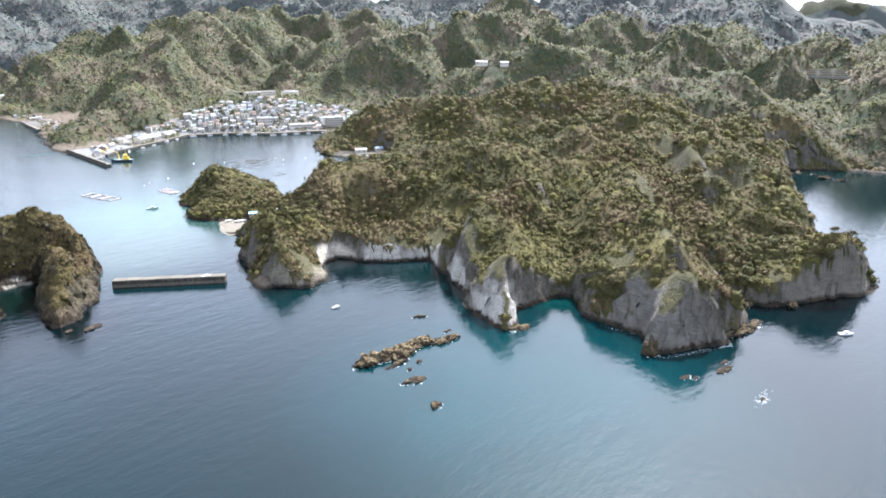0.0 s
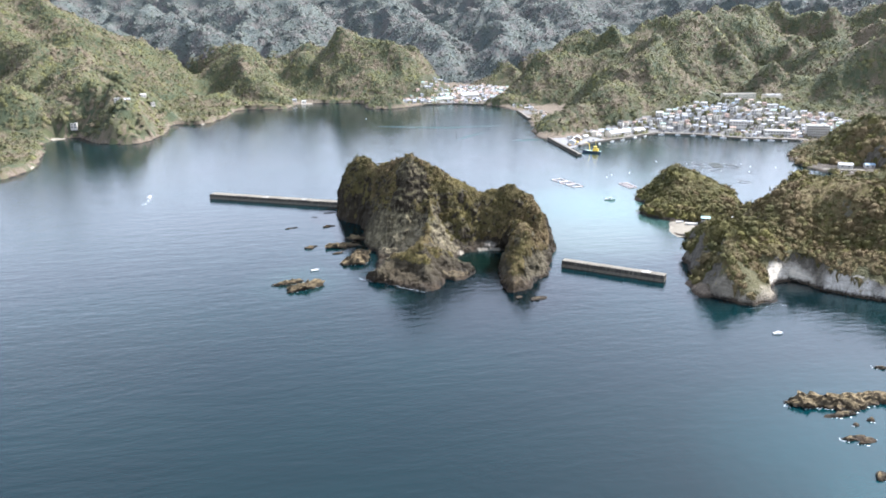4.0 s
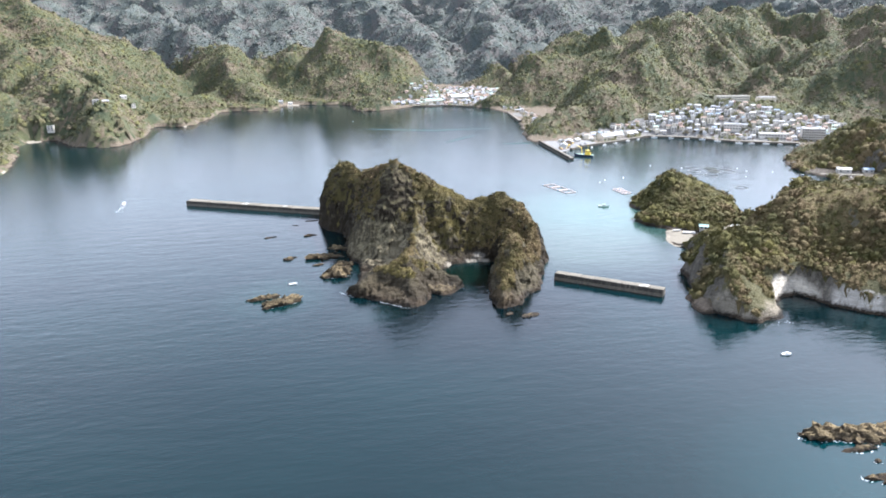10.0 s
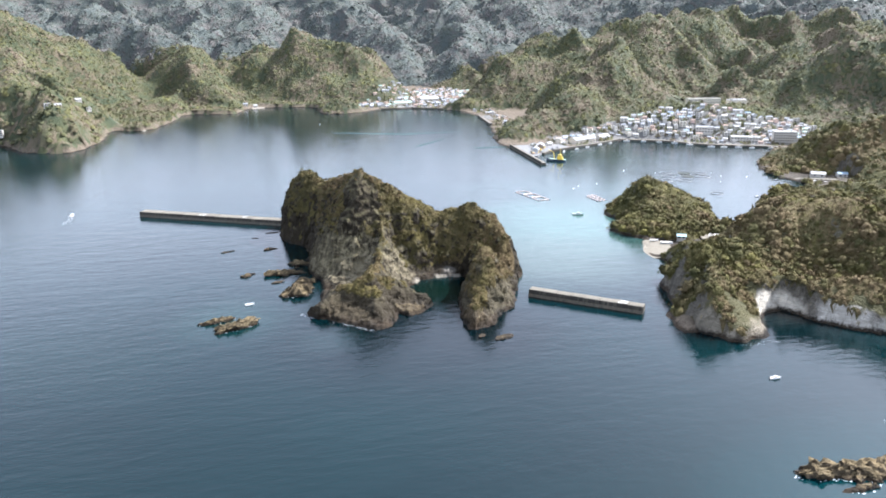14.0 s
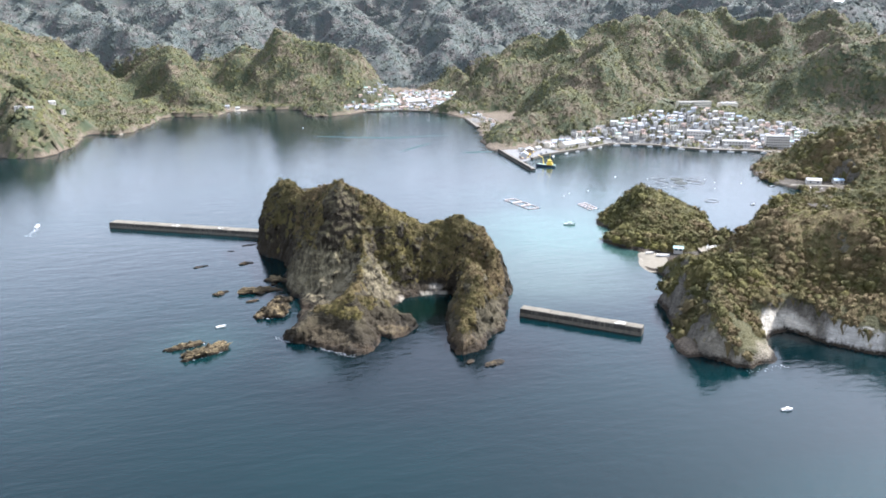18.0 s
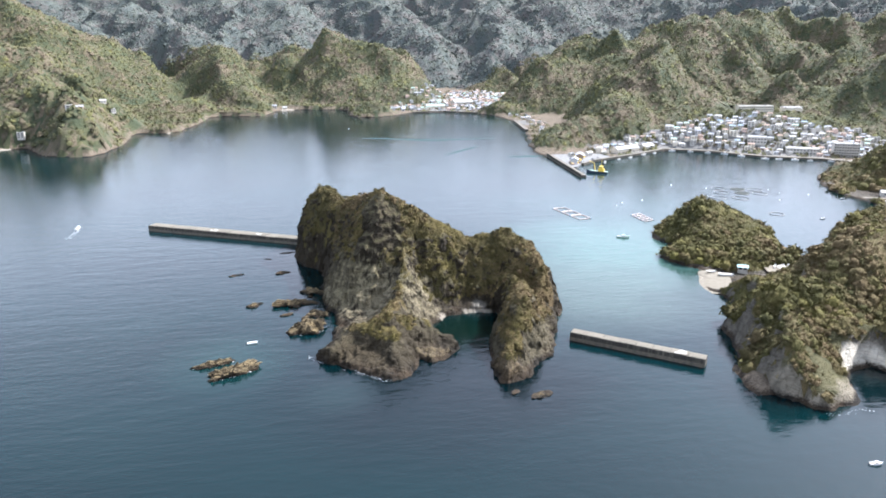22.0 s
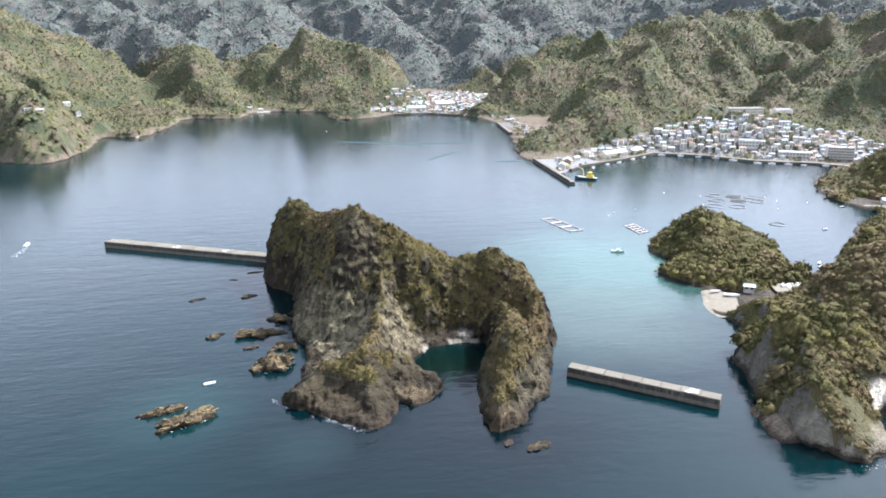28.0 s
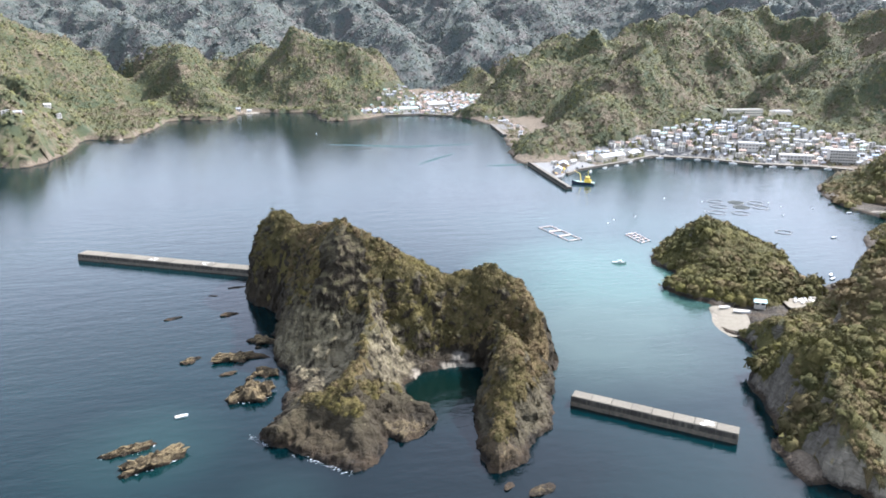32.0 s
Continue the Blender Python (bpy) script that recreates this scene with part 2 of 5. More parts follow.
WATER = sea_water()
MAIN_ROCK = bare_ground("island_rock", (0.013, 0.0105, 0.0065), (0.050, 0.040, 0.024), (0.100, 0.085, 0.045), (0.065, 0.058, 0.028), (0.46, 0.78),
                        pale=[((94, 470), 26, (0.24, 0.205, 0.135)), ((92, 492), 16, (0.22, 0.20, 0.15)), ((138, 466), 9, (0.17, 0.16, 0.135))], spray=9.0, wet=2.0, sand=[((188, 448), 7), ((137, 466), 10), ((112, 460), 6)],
                        # dark entries on the front buttress put its shade into the brown rock
                        straw_and_shade=[((70, 492), 42, (0.135, 0.117, 0.072)), ((80, 424), 44, (0.036, 0.029, 0.017)), ((62, 410), 24, (0.046, 0.036, 0.020)), ((100, 408), 14, (0.14, 0.11, 0.06)), ((147, 412), 36, (0.095, 0.082, 0.050)), ((126, 384), 16, (0.085, 0.062, 0.034)),
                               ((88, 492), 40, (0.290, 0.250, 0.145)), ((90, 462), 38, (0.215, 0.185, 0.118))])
LAND = bare_ground("coast_ground", (0.055, 0.049, 0.038), (0.17, 0.152, 0.12), (0.085, 0.078, 0.036), (0.050, 0.050, 0.022),
                   pale=[((294, 352), 24, (0.72, 0.66, 0.54)), ((316, 326), 26, (0.58, 0.54, 0.46)), ((338, 304), 28, (0.62, 0.58, 0.50)), ((316, 264), 28, (0.62, 0.58, 0.50)), ((256, 334), 34, (0.25, 0.22, 0.165)),
                         ((292, 208), 30, (0.58, 0.54, 0.47)), ((325, 140), 52, (0.20, 0.185, 0.155)), ((440, 80), 60, (0.19, 0.17, 0.135))], spray=5.0, wet=1.7,
                   sand=[((297, 481), 13), ((374, 490), 13), ((186, 446), 8)],
                   straw_and_shade=[((cx, cy), r * 1.4, (0.20, 0.165, 0.085)) for cx, cy, r in ((565, 223, 30), (540, 195, 24), (582, 246, 22), (610, 215, 26), (322, 257, 9), (331, 268, 10), (345, 128, 9), (372, 150, 9), (415, 274, 12))])
HILLS = bare_ground("hill_ground", (0.065, 0.052, 0.038), (0.19, 0.155, 0.11), (0.044, 0.052, 0.026), (0.062, 0.062, 0.034), (0.36, 0.56), spray=7.0,
                    sand=[((-338, 1158), 12), ((45, 1617), 16), ((-197, 1079), 11), ((-135, 1287), 12), ((-296, 905), 10)],
                    paved=[((480, 985), 50), ((560, 1015), 65), ((640, 985), 80), ((710, 935), 80), ((790, 905), 70), ((360, 1560), 70), ((420, 1650), 80), ((500, 1800), 90), ((460, 1300), 40)])
LEAVES = foliage("coast_leaves", (0.038, 0.044, 0.018), (0.100, 0.091, 0.031), (0.172, 0.156, 0.041), (0.136, 0.100, 0.052))
ISLE_LEAVES = foliage("island_leaves", (0.036, 0.035, 0.015), (0.092, 0.076, 0.027), (0.140, 0.118, 0.034), (0.120, 0.086, 0.044))
WOODS = foliage("woodland", (0.048, 0.062, 0.036), (0.100, 0.100, 0.046), (0.165, 0.158, 0.052), (0.138, 0.110, 0.076))
# bluer and paler than the other woods: distance haze put into leaf colour
HAZED_WOODS = foliage("hazed_far_woods", (0.070, 0.086, 0.084), (0.092, 0.106, 0.090), (0.118, 0.124, 0.090), (0.118, 0.106, 0.098))
BARK = plain("bark", (0.10, 0.075, 0.05), (0.2, 0.16, 0.12), 0.9, 3)
CONCRETE = plain("weathered_concrete", (0.13, 0.125, 0.105), (0.26, 0.245, 0.21), 0.85, 0.35, bump=0.2)
WET_CONCRETE = plain("tide_stained_concrete", (0.05, 0.045, 0.035), (0.16, 0.13, 0.09), 0.6, 0.6)
REEF = bare_ground("reef_rock", (0.035, 0.028, 0.018), (0.125, 0.096, 0.054), (0.205, 0.155, 0.080), (0.105, 0.082, 0.044), (0.5, 0.8))


# ---- numbers for the ground ----
def lattice(ix, iy, iz):
    h = (ix.astype(np.int64) * 374761393 + iy.astype(np.int64) * 668265263 + iz.astype(np.int64) * 2147483647) & 0xFFFFFFFF
    h = ((h ^ (h >> 13)) * 1274126177) & 0xFFFFFFFF
    return ((h ^ (h >> 16)) & 0xFFFF) / 65535.0


def vnoise(x, y, z=0.0):
    x, y, z = np.broadcast_arrays(np.asarray(x, float), y, z)
    fx, fy, fz = np.floor(x), np.floor(y), np.floor(z)
    u, v, w = x - fx, y - fy, z - fz
    u, v, w = u * u * (3 - 2 * u), v * v * (3 - 2 * v), w * w * (3 - 2 * w)
    out = 0.0
    for a in (0, 1):
        for b in (0, 1):
            for c in (0, 1):
                out = out + lattice(fx + a, fy + b, fz + c) * (u if a else 1 - u) * (v if b else 1 - v) * (w if c else 1 - w)
    return out * 2 - 1


def fbm(x, y, z=0.0, octaves=4, gain=0.5):
    out, amp = 0.0, 1.0
    for k in range(octaves):
        out = out + amp * vnoise(x * 2**k + 17.3 * k, y * 2**k - 9.1 * k, z * 2**k)
        amp *= gain
    return out


def ridged(x, y, octaves=4):
    out, amp = 0.0, 1.0
    for k in range(octaves):
        out = out + amp * (1 - 2 * np.abs(vnoise(x * 2**k + 31.7 * k, y * 2**k + 5.9 * k)))
        amp *= 0.5
    return out


def rounded(points, closed=True):
    """Cuts the corners of an outline once."""
    out, n = [], len(points)
    for i in range(n if closed else n - 1):
        (ax, ay), (bx, by) = points[i], points[(i + 1) % n]
        out += [(0.8 * ax + 0.2 * bx, 0.8 * ay + 0.2 * by), (0.2 * ax + 0.8 * bx, 0.2 * ay + 0.8 * by)]
    return out


def inside(x, y, outline):
    """Metres from the outline, positive within it."""
    best, odd = np.full(np.shape(x), 1e9), np.zeros(np.shape(x), bool)
    for (ax, ay), (bx, by) in zip(outline, outline[1:] + outline[:1]):
        dx, dy = bx - ax, by - ay
        t = np.clip(((x - ax) * dx + (y - ay) * dy) / (dx * dx + dy * dy + 1e-9), 0, 1)
        best = np.minimum(best, np.hypot(x - ax - t * dx, y - ay - t * dy))
        if ay != by:
            odd ^= ((ay > y) != (by > y)) & (x < ax + (y - ay) / (by - ay) * dx)
    return np.where(odd, best, -best)


def crests(x, y, lines, soft=5.0):
    """Height of the slopes that fall from ridge lines: (fall, breadth, [(x, y, z), ...])."""
    total = 0.0
    for fall, breadth, line in lines:
        top = np.full(np.shape(x), -1e3)
        for (ax, ay, az), (bx, by, bz) in zip(line, line[1:]):
            dx, dy = bx - ax, by - ay
            t = np.clip(((x - ax) * dx + (y - ay) * dy) / (dx * dx + dy * dy + 1e-9), 0, 1)
            d = np.hypot(x - ax - t * dx, y - ay - t * dy)
            top = np.maximum(top, az + t * (bz - az) - fall * (np.sqrt(d * d + breadth * breadth) - breadth))
        total = total + np.exp(np.clip(top, -400, 600) / soft)
    return soft * np.log(total + 1e-30)


def sheet(name, x0, x1, y0, y1, step, height, material, rough=0.0, skip=None, parent=None, pieces=None):
    """A ground mesh over a rectangle of the plan. rough: metres by which steep rock is thrown about."""
    xs, ys = np.arange(x0, x1 + step / 2, step), np.arange(y0, y1 + step / 2, step)
    gx, gy = np.meshgrid(xs, ys, indexing="ij")
    gz = height(gx, gy)
    nx, ny = gx.shape
    v = np.stack([gx, gy, gz], -1)
    if rough:
        sx, sy = np.gradient(gz, step)
        steep = np.clip((np.hypot(sx, sy) - 0.7) / 1.2, 0, 1) * np.clip((gz + 2) / 3, 0, 1)
        for axis, seed in ((0, 3.0), (1, 71.0), (2, 133.0)):
            push = 0.6 * fbm(gx / 9 + seed, gy / 9, gz / 6, 3) + 0.7 * (1 - 2.4 * np.abs(fbm(gx / 6 + seed, gy / 6, gz / 3.2, 4, 0.6)))
            v[..., axis] += push * steep * rough * (1.0 if axis < 2 else 0.35)
    ids = np.arange(nx * ny).reshape(nx, ny)
    quads = np.stack([ids[:-1, :-1], ids[1:, :-1], ids[1:, 1:], ids[:-1, 1:]], -1).reshape(-1, 4)
    flat = v.reshape(-1, 3)
    keep = (flat[quads][:, :, 2] > -2.5).any(1)
    if skip:
        c = flat[quads].mean(1)
        for x0, x1, y0, y1 in skip:
            keep &= ~((c[:, 0] > x0) & (c[:, 0] < x1) & (c[:, 1] > y0) & (c[:, 1] < y1))
    quads = quads[keep]
    if pieces is not None:
        c = flat[quads].mean(1)
        which = pieces(c[:, 0], c[:, 1])
        for k in np.unique(which):
            used, back = np.unique(quads[which == k], return_inverse=True)
            poured(PIECES[k], flat[used], back.reshape(-1, 4), material, parent)
        return None
    used, back = np.unique(quads, return_inverse=True)
    return poured(name, flat[used], back.reshape(-1, 4), material)


def poured(name, verts, faces, material, parent=None, tone=None, smooth=True):
    """A mesh object from arrays of places and of triangles or quads."""
    me = bpy.data.meshes.new(name)
    me.vertices.add(len(verts))
    me.vertices.foreach_set("co", np.ascontiguousarray(verts, np.float32).ravel())
    k = faces.shape[1]
    me.loops.add(faces.size)
    me.loops.foreach_set("vertex_index", np.ascontiguousarray(faces, np.int32).ravel())
    me.polygons.add(len(faces))
    me.polygons.foreach_set("loop_start", np.arange(0, faces.size, k, dtype=np.int32))
    me.polygons.foreach_set("use_smooth", np.full(len(faces), smooth))
    if tone is not None:
        me.attributes.new("tone", "FLOAT", "POINT").data.foreach_set("value", np.ascontiguousarray(tone, np.float32))
    me.update(calc_edges=True)
    me.materials.append(material)
    ob = new(name, me)
    ob.parent = parent
    return ob


def cells(x, y, size, seed=0.0):
    """Distance to the nearest of jittered points, in cells, and a number of its own for each."""
    u, v = x / size, y / size
    fu, fv = np.floor(u), np.floor(v)
    best, own = np.full(np.shape(x), 9.0), np.zeros(np.shape(x))
    for a in (-1, 0, 1):
        for b in (-1, 0, 1):
            cu, cv = fu + a, fv + b
            d = np.hypot(u - cu - 0.5 - 0.8 * (lattice(cu, cv, cu * 0 + 7 + seed) - 0.5), v - cv - 0.5 - 0.8 * (lattice(cu, cv, cu * 0 + 13 + seed) - 0.5))
            closer = d < best
            best, own = np.where(closer, d, best), np.where(closer, lattice(cu, cv, cu * 0 + 29 + seed), own)
    return best, own


# ---- the plan of the coast ----
WEST_SHORE = [(-2400, 300), (-900, 620), (-420, 760), (-297, 843), (-296, 909), (-311, 1001), (-352, 1140), (-317, 1173), (-292, 1130), (-257, 1084),
              (-199, 1075), (-186, 1205), (-199, 1303), (-133, 1285), (-106, 1428), (-97, 1532), (-1, 1505), (24, 1608), (73, 1621), (168, 1607),
              (162, 1461), (212, 1448), (266, 1491)]
TOWN_SHORE = [(290, 1514), (357, 1518), (441, 1457), (450, 1319), (412, 1190), (385, 1066), (358, 980), (392, 925), (440, 925), (480, 943), (545, 978),
              (600, 948), (639, 897), (704, 863), (724, 830), (682, 815), (626, 778), (597, 743), (572, 690), (575, 634), (520, 610), (485, 575), (450, 540), (424, 518)]
BEACH_SHORE = [(402, 510), (384, 518), (390, 535), (410, 575), (420, 620), (400, 650), (358, 639), (322, 604), (310, 580), (316, 560), (306, 545), (288, 536), (292, 521), (305, 502),
               (293, 490), (285, 468), (289, 456), (282, 436), (262, 418), (257, 401), (247, 378), (235, 364), (236, 345), (250, 325), (268, 326), (284, 350)]
SOUTH_SHORE = [(302, 355), (309, 336), (320, 319), (342, 308), (330, 292), (322, 272), (306, 248), (288, 234), (284, 218), (277, 194), (290, 198),
               (298, 211), (315, 204), (345, 200), (323, 179), (317, 156), (318, 140), (301, 130), (304, 120), (337, 102), (346, 110), (369, 98), (385, 119), (402, 134),
               (399, 117), (405, 97), (418, 88), (440, 76), (456, 64), (490, 66), (524, 80)]
EAST_SHORE = [(560, 110), (635, 150), (714, 172), (780, 196), (850, 216), (872, 173), (885, 120), (960, 20), (1060, -200), (1300, -900), (3600, -1500), (4600, 1000), (4600, 4600), (-2600, 4600)]
COAST = rounded(WEST_SHORE + TOWN_SHORE + BEACH_SHORE + SOUTH_SHORE + EAST_SHORE)

NEAR_CRESTS = [
    (0.81, 6, [(250, 358, 25), (262, 383, 27), (280, 388, 27), (293, 390, 27), (318, 402, 27), (339, 421, 36), (368, 428, 43), (380, 408, 45), (383, 379, 41), (390, 338, 40), (406, 303, 39), (438, 285, 47), (485, 274, 55), (533, 270, 60), (612, 262, 68)]),
    (0.78, 6, [(368, 428, 41), (398, 472, 34), (430, 500, 26), (465, 530, 20)]),
    (0.75, 7, [(407, 454, 33), (447, 457, 36), (462, 442, 39), (489, 411, 42), (537, 382, 52), (581, 348, 55), (643, 322, 66), (690, 300, 72)]),
    (0.75, 5, [(585, 612, 6), (600, 590, 13), (606, 543, 24), (631, 489, 34), (675, 443, 45), (718, 396, 56), (812, 373, 78)]),
    (0.72, 8, [(640, 745, 24), (675, 709, 47), (711, 657, 60), (739, 592, 59), (814, 563, 80), (901, 499, 89), (957, 400, 87), (1030, 351, 93)]),
    (0.85, 2, [(292, 245, 22), (310, 254, 31), (335, 263, 35), (371, 272, 40), (410, 276, 44), (438, 285, 46)]),
    (0.80, 3, [(284, 206, 12), (298, 213, 25), (331, 234, 32), (381, 260, 40), (410, 276, 44)]),
    (0.75, 3, [(315, 168, 16), (339, 174, 25), (376, 183, 32), (404, 186, 40), (440, 212, 48), (503, 254, 55), (533, 270, 60)]),
    (0.85, 3, [(315, 112, 17), (322, 114, 26), (332, 122, 35), (358, 143, 40), (387, 167, 44), (404, 186, 41)]),
    (0.6, 14, [(482, 76, 25), (466, 78, 27), (446, 84, 28), (446, 97, 28), (444, 125, 26), (442, 153, 30), (453, 173, 32), (477, 195, 38), (503, 230, 48)]),
    (0.78, 5, [(612, 262, 67), (617, 238, 64), (603, 202, 54), (606, 184, 54), (612, 162, 36)]),
    (0.85, 4, [(612, 262, 66), (554, 206, 44), (513, 168, 34), (491, 145, 31), (491, 119, 28)]),
    (0.65, 10, [(612, 262, 68), (690, 300, 72), (812, 373, 78)]),
    (0.65, 10, [(690, 300, 60), (787, 262, 56), (848, 258, 60), (984, 259, 60), (1093, 232, 64), (1128, 180, 72)]),
    (0.62, 8, [(330, 592, 22), (336, 580, 28), (345, 573, 27), (362, 566, 22), (373, 555, 16), (380, 543, 9)]),
    (0.55, 10, [(316, 532, 11), (328, 555, 21), (338, 577, 27), (358, 590, 23), (380, 602, 14)]),
    (0.55, 4, [(292, 372, 21), (304, 362, 19), (322, 347, 16), (345, 332, 17), (368, 320, 25)]),
    (0.75, 4, [(286, 436, 10), (300, 440, 15), (318, 428, 20), (339, 421, 34)]),
    (0.70, 4, [(298, 446, 10), (320, 455, 6), (340, 455, 5), (356, 444, 12), (368, 430, 36)]),
    (0.60, 5, [(328, 504, 8), (343, 500, 8), (352, 515, 9), (362, 535, 12)]),
]
FAR_CRESTS = [
    (0.67, 12, [(400, 1020, 12), (417, 1045, 20), (451, 1061, 25), (480, 1078, 26), (515, 1096, 46), (540, 1120, 50), (565, 1150, 40), (600, 1200, 46), (625, 1232, 58), (665, 1280, 84), (723, 1324, 96), (795, 1366, 108), (858, 1409, 118), (935, 1554, 158), (1012, 1702, 202), (1146, 1708, 180), (1350, 1832, 202), (1418, 1754, 172), (1524, 1618, 160)]),
    (0.63, 15, [(474, 1487, 31), (537, 1523, 53), (628, 1558, 93), (723, 1592, 132), (797, 1601, 144), (895, 1653, 172), (1012, 1702, 200)]),
    (0.67, 12, [(1012, 1702, 196), (992, 1538, 143), (940, 1329, 92), (915, 1219, 62), (850, 1140, 40)]),
    (0.67, 12, [(824, 1068, 31), (893, 1111, 46), (947, 1120, 46), (1066, 1206, 64), (1225, 1287, 92), (1400, 1450, 150)]),
    (0.25, 25, [(690, 1080, 34), (735, 1075, 38), (800, 1060, 38)]),
    (0.63, 12, [(992, 1060, 90), (1070, 1000, 104), (1027, 865, 90), (1056, 757, 102), (1125, 684, 112), (1240, 633, 118), (1290, 492, 110)]),
    (0.61, 14, [(1070, 1000, 110), (1147, 1313, 144), (1237, 1215, 156), (1256, 1116, 162), (1241, 965, 146), (1490, 1021, 195), (1500, 841, 182), (1687, 793, 197), (1543, 619, 157), (1543, 535, 145), (1423, 417, 111), (1300, 330, 95)]),
    (0.63, 12, [(1972, 799, 231), (1631, 681, 163), (1344, 590, 115), (1124, 510, 85)]),
    (0.63, 12, [(1821, 637, 197), (1521, 469, 124), (1376, 387, 103), (1200, 350, 84)]),
    (0.61, 14, [(886, 232, 20), (954, 222, 42), (970, 189, 46), (1020, 150, 57), (1128, 180, 74), (1380, 231, 118), (1394, 288, 107), (1530, 377, 120), (1672, 459, 133)]),
    (0.61, 20, [(-2000, 1700, 260), (-1200, 1950, 245), (-850, 2050, 235), (-654, 2006, 220), (-558, 1925, 198), (-455, 1839, 165), (-362, 1775, 128), (-259, 1696, 87), (-185, 1625, 48), (-118, 1560, 16)]),
    (0.61, 14, [(-654, 2006, 215), (-600, 1800, 160), (-544, 1626, 112), (-419, 1500, 90), (-310, 1260, 62), (-244, 1148, 48), (-222, 1110, 26)]),
    (0.61, 12, [(-419, 1539, 86), (-292, 1394, 56), (-240, 1310, 34), (-196, 1262, 14)]),
    (0.59, 14, [(-900, 1750, 190), (-700, 1480, 120), (-520, 1300, 70), (-430, 1262, 52), (-373, 1080, 26)]),
    (0.59, 14, [(-1200, 1500, 180), (-800, 1100, 90), (-450, 900, 34)]),
    (0.59, 16, [(-1000, 2500, 210), (-453, 2367, 146), (-336, 2344, 152), (-227, 2206, 130), (-105, 1897, 84), (-35, 1690, 40), (-10, 1600, 14)]),
    (0.59, 16, [(-193, 2361, 136), (-72, 2284, 143), (41, 2147, 128), (98, 2023, 115), (177, 1880, 122), (227, 1822, 109), (272, 1757, 71), (306, 1690, 30)]),
    (0.67, 12, [(98, 2023, 112), (60, 1850, 80), (45, 1700, 30)]),
    (0.76, 8, [(186, 1545, 28), (205, 1505, 33), (222, 1475, 18)]),
    (0.55, 30, [(-2300, 3300, 430), (-1311, 4017, 390), (-299, 3920, 430), (197, 3812, 425), (858, 3666, 420), (1271, 3575, 415), (1960, 3424, 415), (2300, 2700, 300), (2400, 2000, 275), (2248, 965, 262), (2500, 760, 242), (3000, 500, 235)]),
    (0.59, 20, [(-1311, 4017, 370), (-937, 3814, 325), (-659, 3632, 280), (-411, 3016, 195), (-253, 2647, 150)]),
    (0.59, 20, [(-299, 3920, 420), (-145, 3303, 270), (21, 3165, 284), (145, 2907, 233), (159, 2503, 150)]),
    (0.59, 20, [(197, 3812, 417), (404, 3422, 344), (457, 2940, 213), (483, 2592, 148), (485, 2305, 85)]),
    (0.59, 20, [(858, 3666, 414), (848, 3092, 285), (833, 2635, 186), (680, 2265, 95), (650, 2046, 58)]),
    (0.59, 20, [(1271, 3575, 411), (1161, 2907, 256), (1032, 2370, 164), (874, 2174, 112), (699, 2038, 66)]),
    (0.59, 20, [(1960, 3424, 408), (1849, 2770, 295), (1862, 2438, 271), (1906, 2202, 235), (1750, 1750, 200), (1524, 1618, 165)]),
    (0.59, 20, [(2248, 965, 250), (1972, 799, 231), (1687, 793, 197)]),
    (0.59, 20, [(2400, 2000, 270), (1900, 1500, 200), (1490, 1021, 190)]),
]


LEVELS = [(-338, 1158, 20, 1.0), (45, 1615, 32, 1.4), (322, 447, 20, 12), (310, 434, 14, 13), (357, 485, 15, 2), (1216, 1080, 36, 158), (1205, 278, 50, 84), (994, 745, 30, 94), (294, 480, 20, 0.5), (305, 487, 18, 1.2), (355, 472, 13, 1.6), (370, 487, 15, 1.2), (388, 500, 15, 0.5), (745, 1068, 60, 35), (797, 1054, 45, 35), (606, 657, 24, 1.2), (632, 652, 18, 2.0), (348, 486, 14, 1.6), (330, 470, 14, 5)]


SHEER = [(298, 350, 22), (316, 326, 24), (338, 306, 22), (316, 266, 22), (290, 212, 22), (256, 334, 30), (318, 130, 34), (360, 108, 26), (410, 105, 32), (435, 84, 34), (465, 68, 32)]


